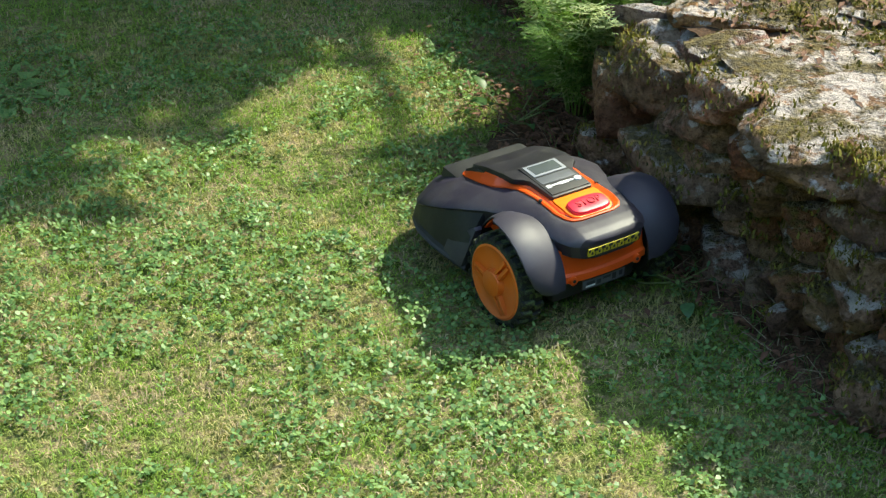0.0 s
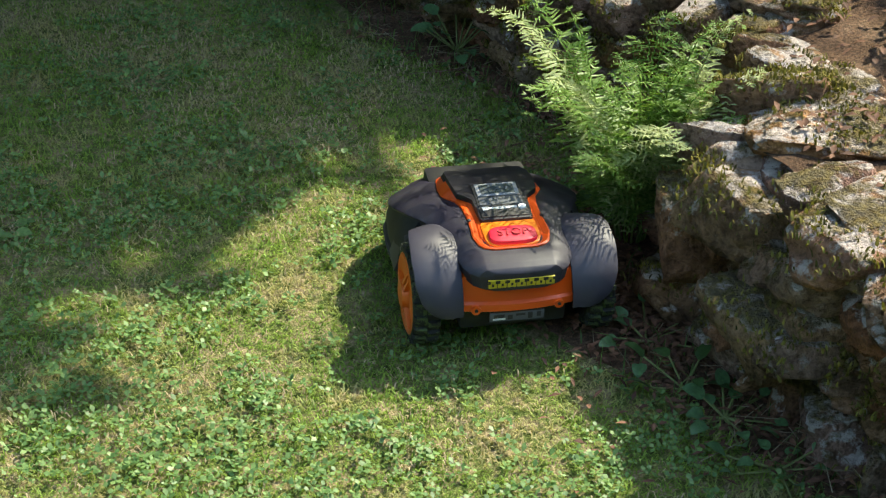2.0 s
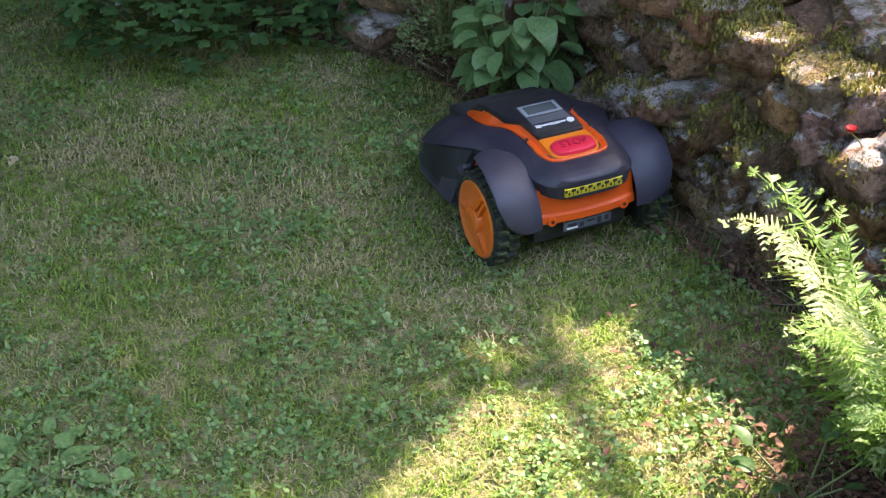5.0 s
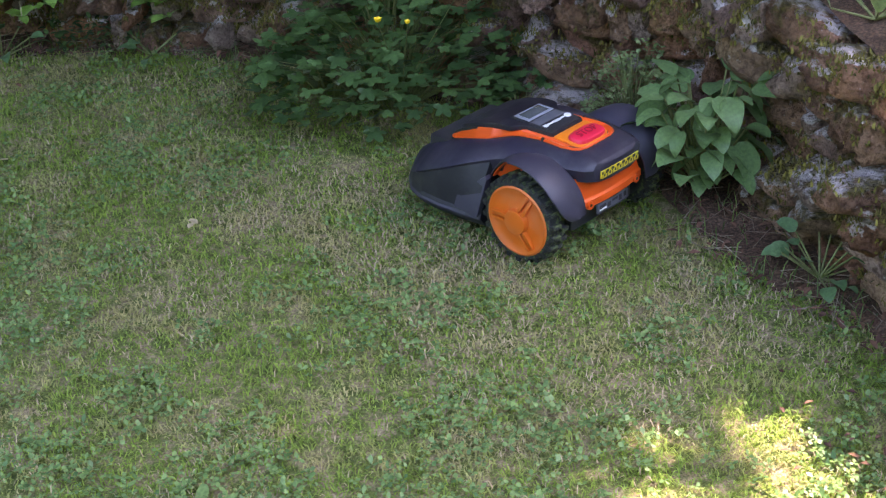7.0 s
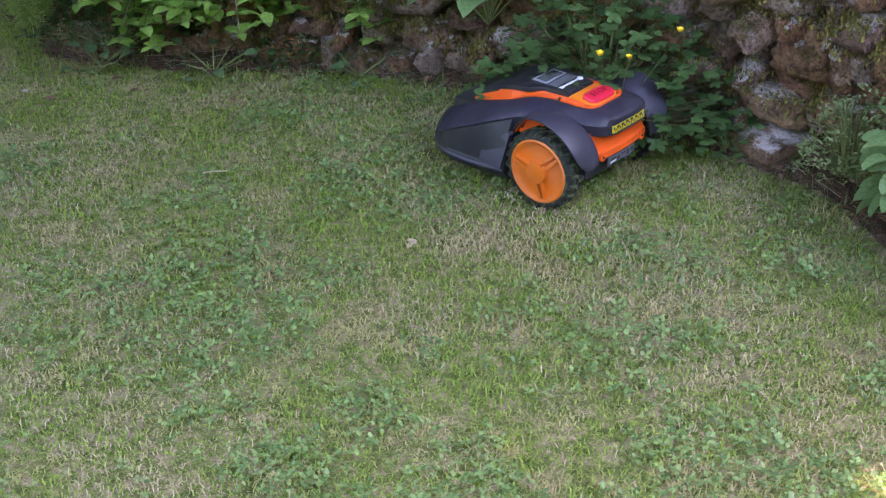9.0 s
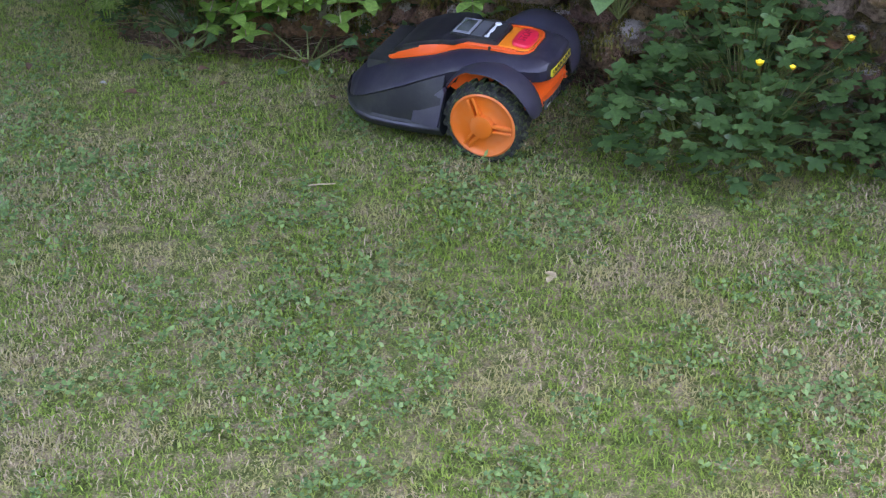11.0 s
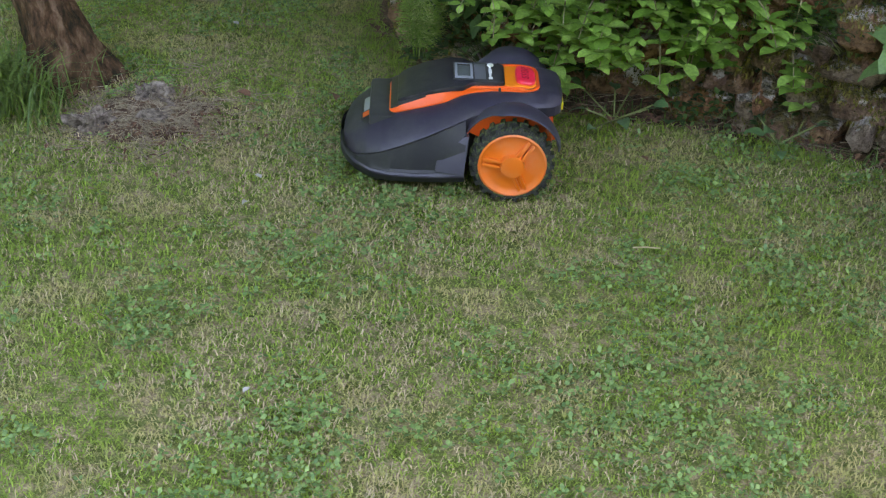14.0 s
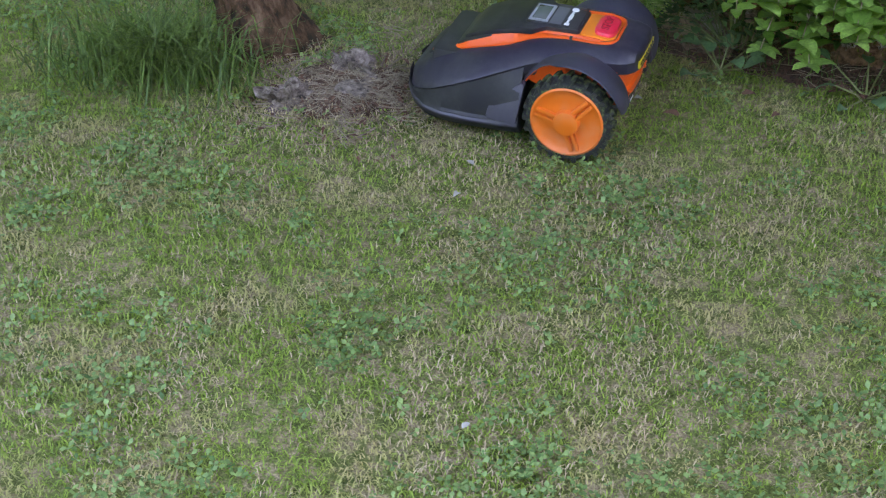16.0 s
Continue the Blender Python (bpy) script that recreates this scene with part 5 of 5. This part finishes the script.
root_stub(-0.86, 3.73, 0.006, 0.100, 0.055, 0.045, -38, 8.7, WORN, "grey brown split root in the turf")
lump("tree_root", -0.83, 3.66, -0.006, 0.080, 0.04, 0.020, 70, WORN, "flat brown root in the turf", "root", 53)


def sky_ring():
    """An unseen dark green ring, added all round to block low skylight."""
    vs, fs = [], []
    n, rows = 120, 12
    for i in range(n):
        a = 2 * math.pi * i / n
        for j in range(rows):
            z = 5.0 * j / (rows - 1) - 0.1
            bulge = noise.noise(Vector((math.cos(a) * 5, math.sin(a) * 5, z * 1.1))) * 0.7 + noise.noise(Vector((math.cos(a) * 16, math.sin(a) * 16, z * 3))) * 0.3
            r = 8.5 + bulge + 0.10 * z
            vs.append((0.3 + math.cos(a) * r, 1.5 + math.sin(a) * r, z + (0.6 * noise.noise(Vector((math.cos(a) * 9, math.sin(a) * 9, 7))) if j == rows - 1 else 0)))
    for i in range(n):
        k = (i + 1) % n
        for j in range(rows - 1):
            fs.append((i * rows + j, k * rows + j, k * rows + j + 1, i * rows + j + 1))
    edge = raw("backdrop", vs, fs, DARK, None, "", True)
    tagged(edge, "unseen dark green ring added to block low skylight", "backdrop", kind="structure")
    lv = Leaves()
    pick = random.Random(71)
    for _ in range(5000):
        a, z = pick.uniform(0, 6.28), pick.uniform(0.2, 5.2)
        r = 8.3 + pick.uniform(-0.7, 0.5)
        lv.leaf((0.3 + math.cos(a) * r, 1.5 + math.sin(a) * r, z), pick.uniform(0, 6.28), pick.uniform(-0.6, 0.4), 0.30, 0.16, steps=2)
    tagged(lv.done("foliage", LOBED, edge, "outer leaves of the unseen ring"), kind="stuff")


sky_ring()


def tall_grass():
    n = 1500
    a, r = rng.uniform(0, 6.28, n), np.abs(rng.normal(0, 0.11, n))
    x, y = -1.31 + np.cos(a) * r * 1.2, 3.68 + np.sin(a) * r * 0.8
    blades("tall_grass", x, y, rng.uniform(0.08, 0.20, n), rng.uniform(0.0025, 0.005, n), rng.uniform(0.5, 0.97, n), LONG_GRASS, "long uncut grass round the trunk")
    n = 1300
    s = rng.uniform(1.5, RUN[-1] - 1.0, n)
    pts = np.array([wall_at(float(v))[:4] for v in s])
    d = np.array([float(bed_width(np.array(p[0]), np.array(p[1]))) for p in pts]) * rng.uniform(0.3, 1.15, n)
    blades("edge_grass", pts[:, 0] + pts[:, 2] * d, pts[:, 1] + pts[:, 3] * d, rng.uniform(0.035, 0.085, n), rng.uniform(0.002, 0.0038, n), rng.uniform(0.3, 0.95, n), LONG_GRASS, "longer grass along the foot of the wall")


tall_grass()


def scrap(name, x, y, size, mat, label, category):
    one = Leaves()
    one.leaf((x, y, 0.026), float(rng.uniform(0, 6.28)), 0.25, size, size * 0.6, droop=0.5, steps=4, fold=0.5)
    tagged(one.done(name, mat), label, category, group=category + "s fallen on the lawn")


for px, py, ps in ((-0.57, 3.19, 0.022), (-0.55, 3.30, 0.020), (-0.50, 2.47, 0.018), (-0.22, 3.62, 0.022), (-0.70, 4.17, 0.022)):
    scrap("fallen_petal", px, py, ps, PETAL_WHITE, "pale curled petal lying in the grass", "petal")
for px, py, ps in ((0.36, 3.46, 0.022), (-0.12, 3.55, 0.04), (0.02, 3.66, 0.035), (-0.4, 3.75, 0.04), (-0.62, 3.72, 0.045), (0.10, 3.58, 0.03)):
    scrap("dead_leaf", px, py, ps, LITTER, "brown dead leaf lying on the grass", "leaf")
for px, py, ps in ((0.77, 2.62, 0.028), (0.75, 2.605, 0.024)):
    scrap("straw_curl", px, py, ps, STRAW, "curled straw-coloured leaf lying in the grass", "straw")
stick = Leaves()
stick.stem([(0.285, 3.05, 0.026), (0.31, 3.047, 0.030), (0.345, 3.05, 0.027)], 0.0022, 0.0016, 5)
tagged(stick.done("stick", STRAW), "short pale stick lying on the grass", "stick")


def outer_lawn():
    """Coarser grass on the lawn further out."""
    x, y = rng.uniform(-5.5, 2.0, 150000), rng.uniform(-4.5, 6.8, 150000)
    outside = (x < -2.05) | (y < -0.65) | (y > 5.15)
    keep = outside & (off_wall(x, y) > 0.2)
    x, y = x[keep], y[keep]
    n = len(x)
    blades("outer_grass", x, y, rng.uniform(0.020, 0.038, n), rng.uniform(0.006, 0.011, n), rng.uniform(0.85, 0.99, n), GRASS, "green grass of the wider lawn")


outer_lawn()


# ---------------------------------------------------------------- movement
# seconds, x, y, heading, lean and dip in degrees
DRIVE = [
    (0.0, 1.724, 0.398, 106.6, -0.3, -1.2), (0.5, 1.684, 0.576, 103.5, -0.5, -0.6), (1.0, 1.650, 0.654, 95.6, -0.5, -0.6), (1.5, 1.638, 0.766, 86.0, -0.3, -1.2), (2.0, 1.666, 0.934, 81.1, 0.3, -2.3), (2.5, 1.700, 1.115, 80.3, 0.4, -1.1),
    (3.0, 1.738, 1.316, 81.6, 0.8, -0.7), (3.5, 1.764, 1.471, 80.2, 0.6, -0.8), (4.0, 1.801, 1.665, 81.0, 0.1, -1.1), (4.2, 1.806, 1.735, 82.0, 0.1, -1.0), (5.2, 1.778, 2.045, 99.5, 0.3, 0.2), (6.3, 1.664, 2.300, 116.4, 0.6, 1.1),
    (6.5, 1.637, 2.339, 119.4, 0.8, 1.2), (7.0, 1.578, 2.441, 127.0, 1.5, 1.3), (7.5, 1.481, 2.570, 129.5, 1.3, 1.1), (8.0, 1.386, 2.677, 127.0, 1.5, 1.1), (8.5, 1.289, 2.801, 127.0, 1.1, 0.6), (9.0, 1.211, 2.923, 133.6, 0.9, 0.6),
    (9.2, 1.176, 2.962, 136.4, 0.8, 0.5), (10.2, 0.960, 3.190, 147.0, 0.4, 0.3), (11.3, 0.705, 3.367, 153.2, 0.1, 0.1), (11.5, 0.663, 3.398, 153.2, 0.0, 0.1), (12.0, 0.528, 3.469, 155.6, 0.1, 0.2), (12.5, 0.416, 3.498, 169.0, 0.2, 0.4),
    (13.0, 0.309, 3.502, 182.0, 0.0, 0.2), (13.5, 0.156, 3.473, 187.2, 0.1, 0.3), (14.0, 0.022, 3.470, 180.8, 0.3, 0.2), (14.5, -0.083, 3.450, 165.8, 1.0, 0.6), (15.0, -0.164, 3.485, 155.0, 0.5, 0.6), (15.5, -0.228, 3.516, 151.4, 0.5, 0.3),
    (16.0, -0.318, 3.561, 166.4, 0.6, 0.1)]


def motions():
    ts = [d[0] for d in DRIVE]
    grid = [round(0.25 * k, 2) for k in range(65)]
    rows, spin, rolled, last = [], ([], []), [0.0, 0.0], None
    for t in grid:
        i = max(0, min(len(ts) - 2, int(np.searchsorted(ts, t, "right")) - 1))
        a, b = DRIVE[i], DRIVE[i + 1]
        before, after = DRIVE[max(i - 1, 0)], DRIVE[min(i + 2, len(DRIVE) - 1)]
        u = (t - a[0]) / (b[0] - a[0])
        place = []
        for k in (1, 2, 3, 4, 5):
            ma = (b[k] - before[k]) / max(b[0] - before[0], 1e-6) * (b[0] - a[0])
            mb = (after[k] - a[k]) / max(after[0] - a[0], 1e-6) * (b[0] - a[0])
            place.append((2 * u**3 - 3 * u**2 + 1) * a[k] + (u**3 - 2 * u**2 + u) * ma + (3 * u**2 - 2 * u**3) * b[k] + (u**3 - u**2) * mb)
        x, y, h, lean, dip = place
        rows.append((t, pose(x, y, 0, lean, dip, h)))
        if last:
            ahead = (x - last[0]) * math.cos(radians(h)) + (y - last[1]) * math.sin(radians(h))
            turn = radians(h - last[2])
            for k, side in ((0, 1), (1, -1)):
                rolled[k] += (ahead - side * 0.168 * turn) / TYRE_R
        last = place
        for k, side in ((0, 1), (1, -1)):
            spin[k].append((t, pose(0, side * 0.168, AXLE) @ Matrix.Rotation(rolled[k], 4, "Y")))
    walk(mower, rows)
    for w, r in zip(wheels, spin):
        walk(w, r)


motions()
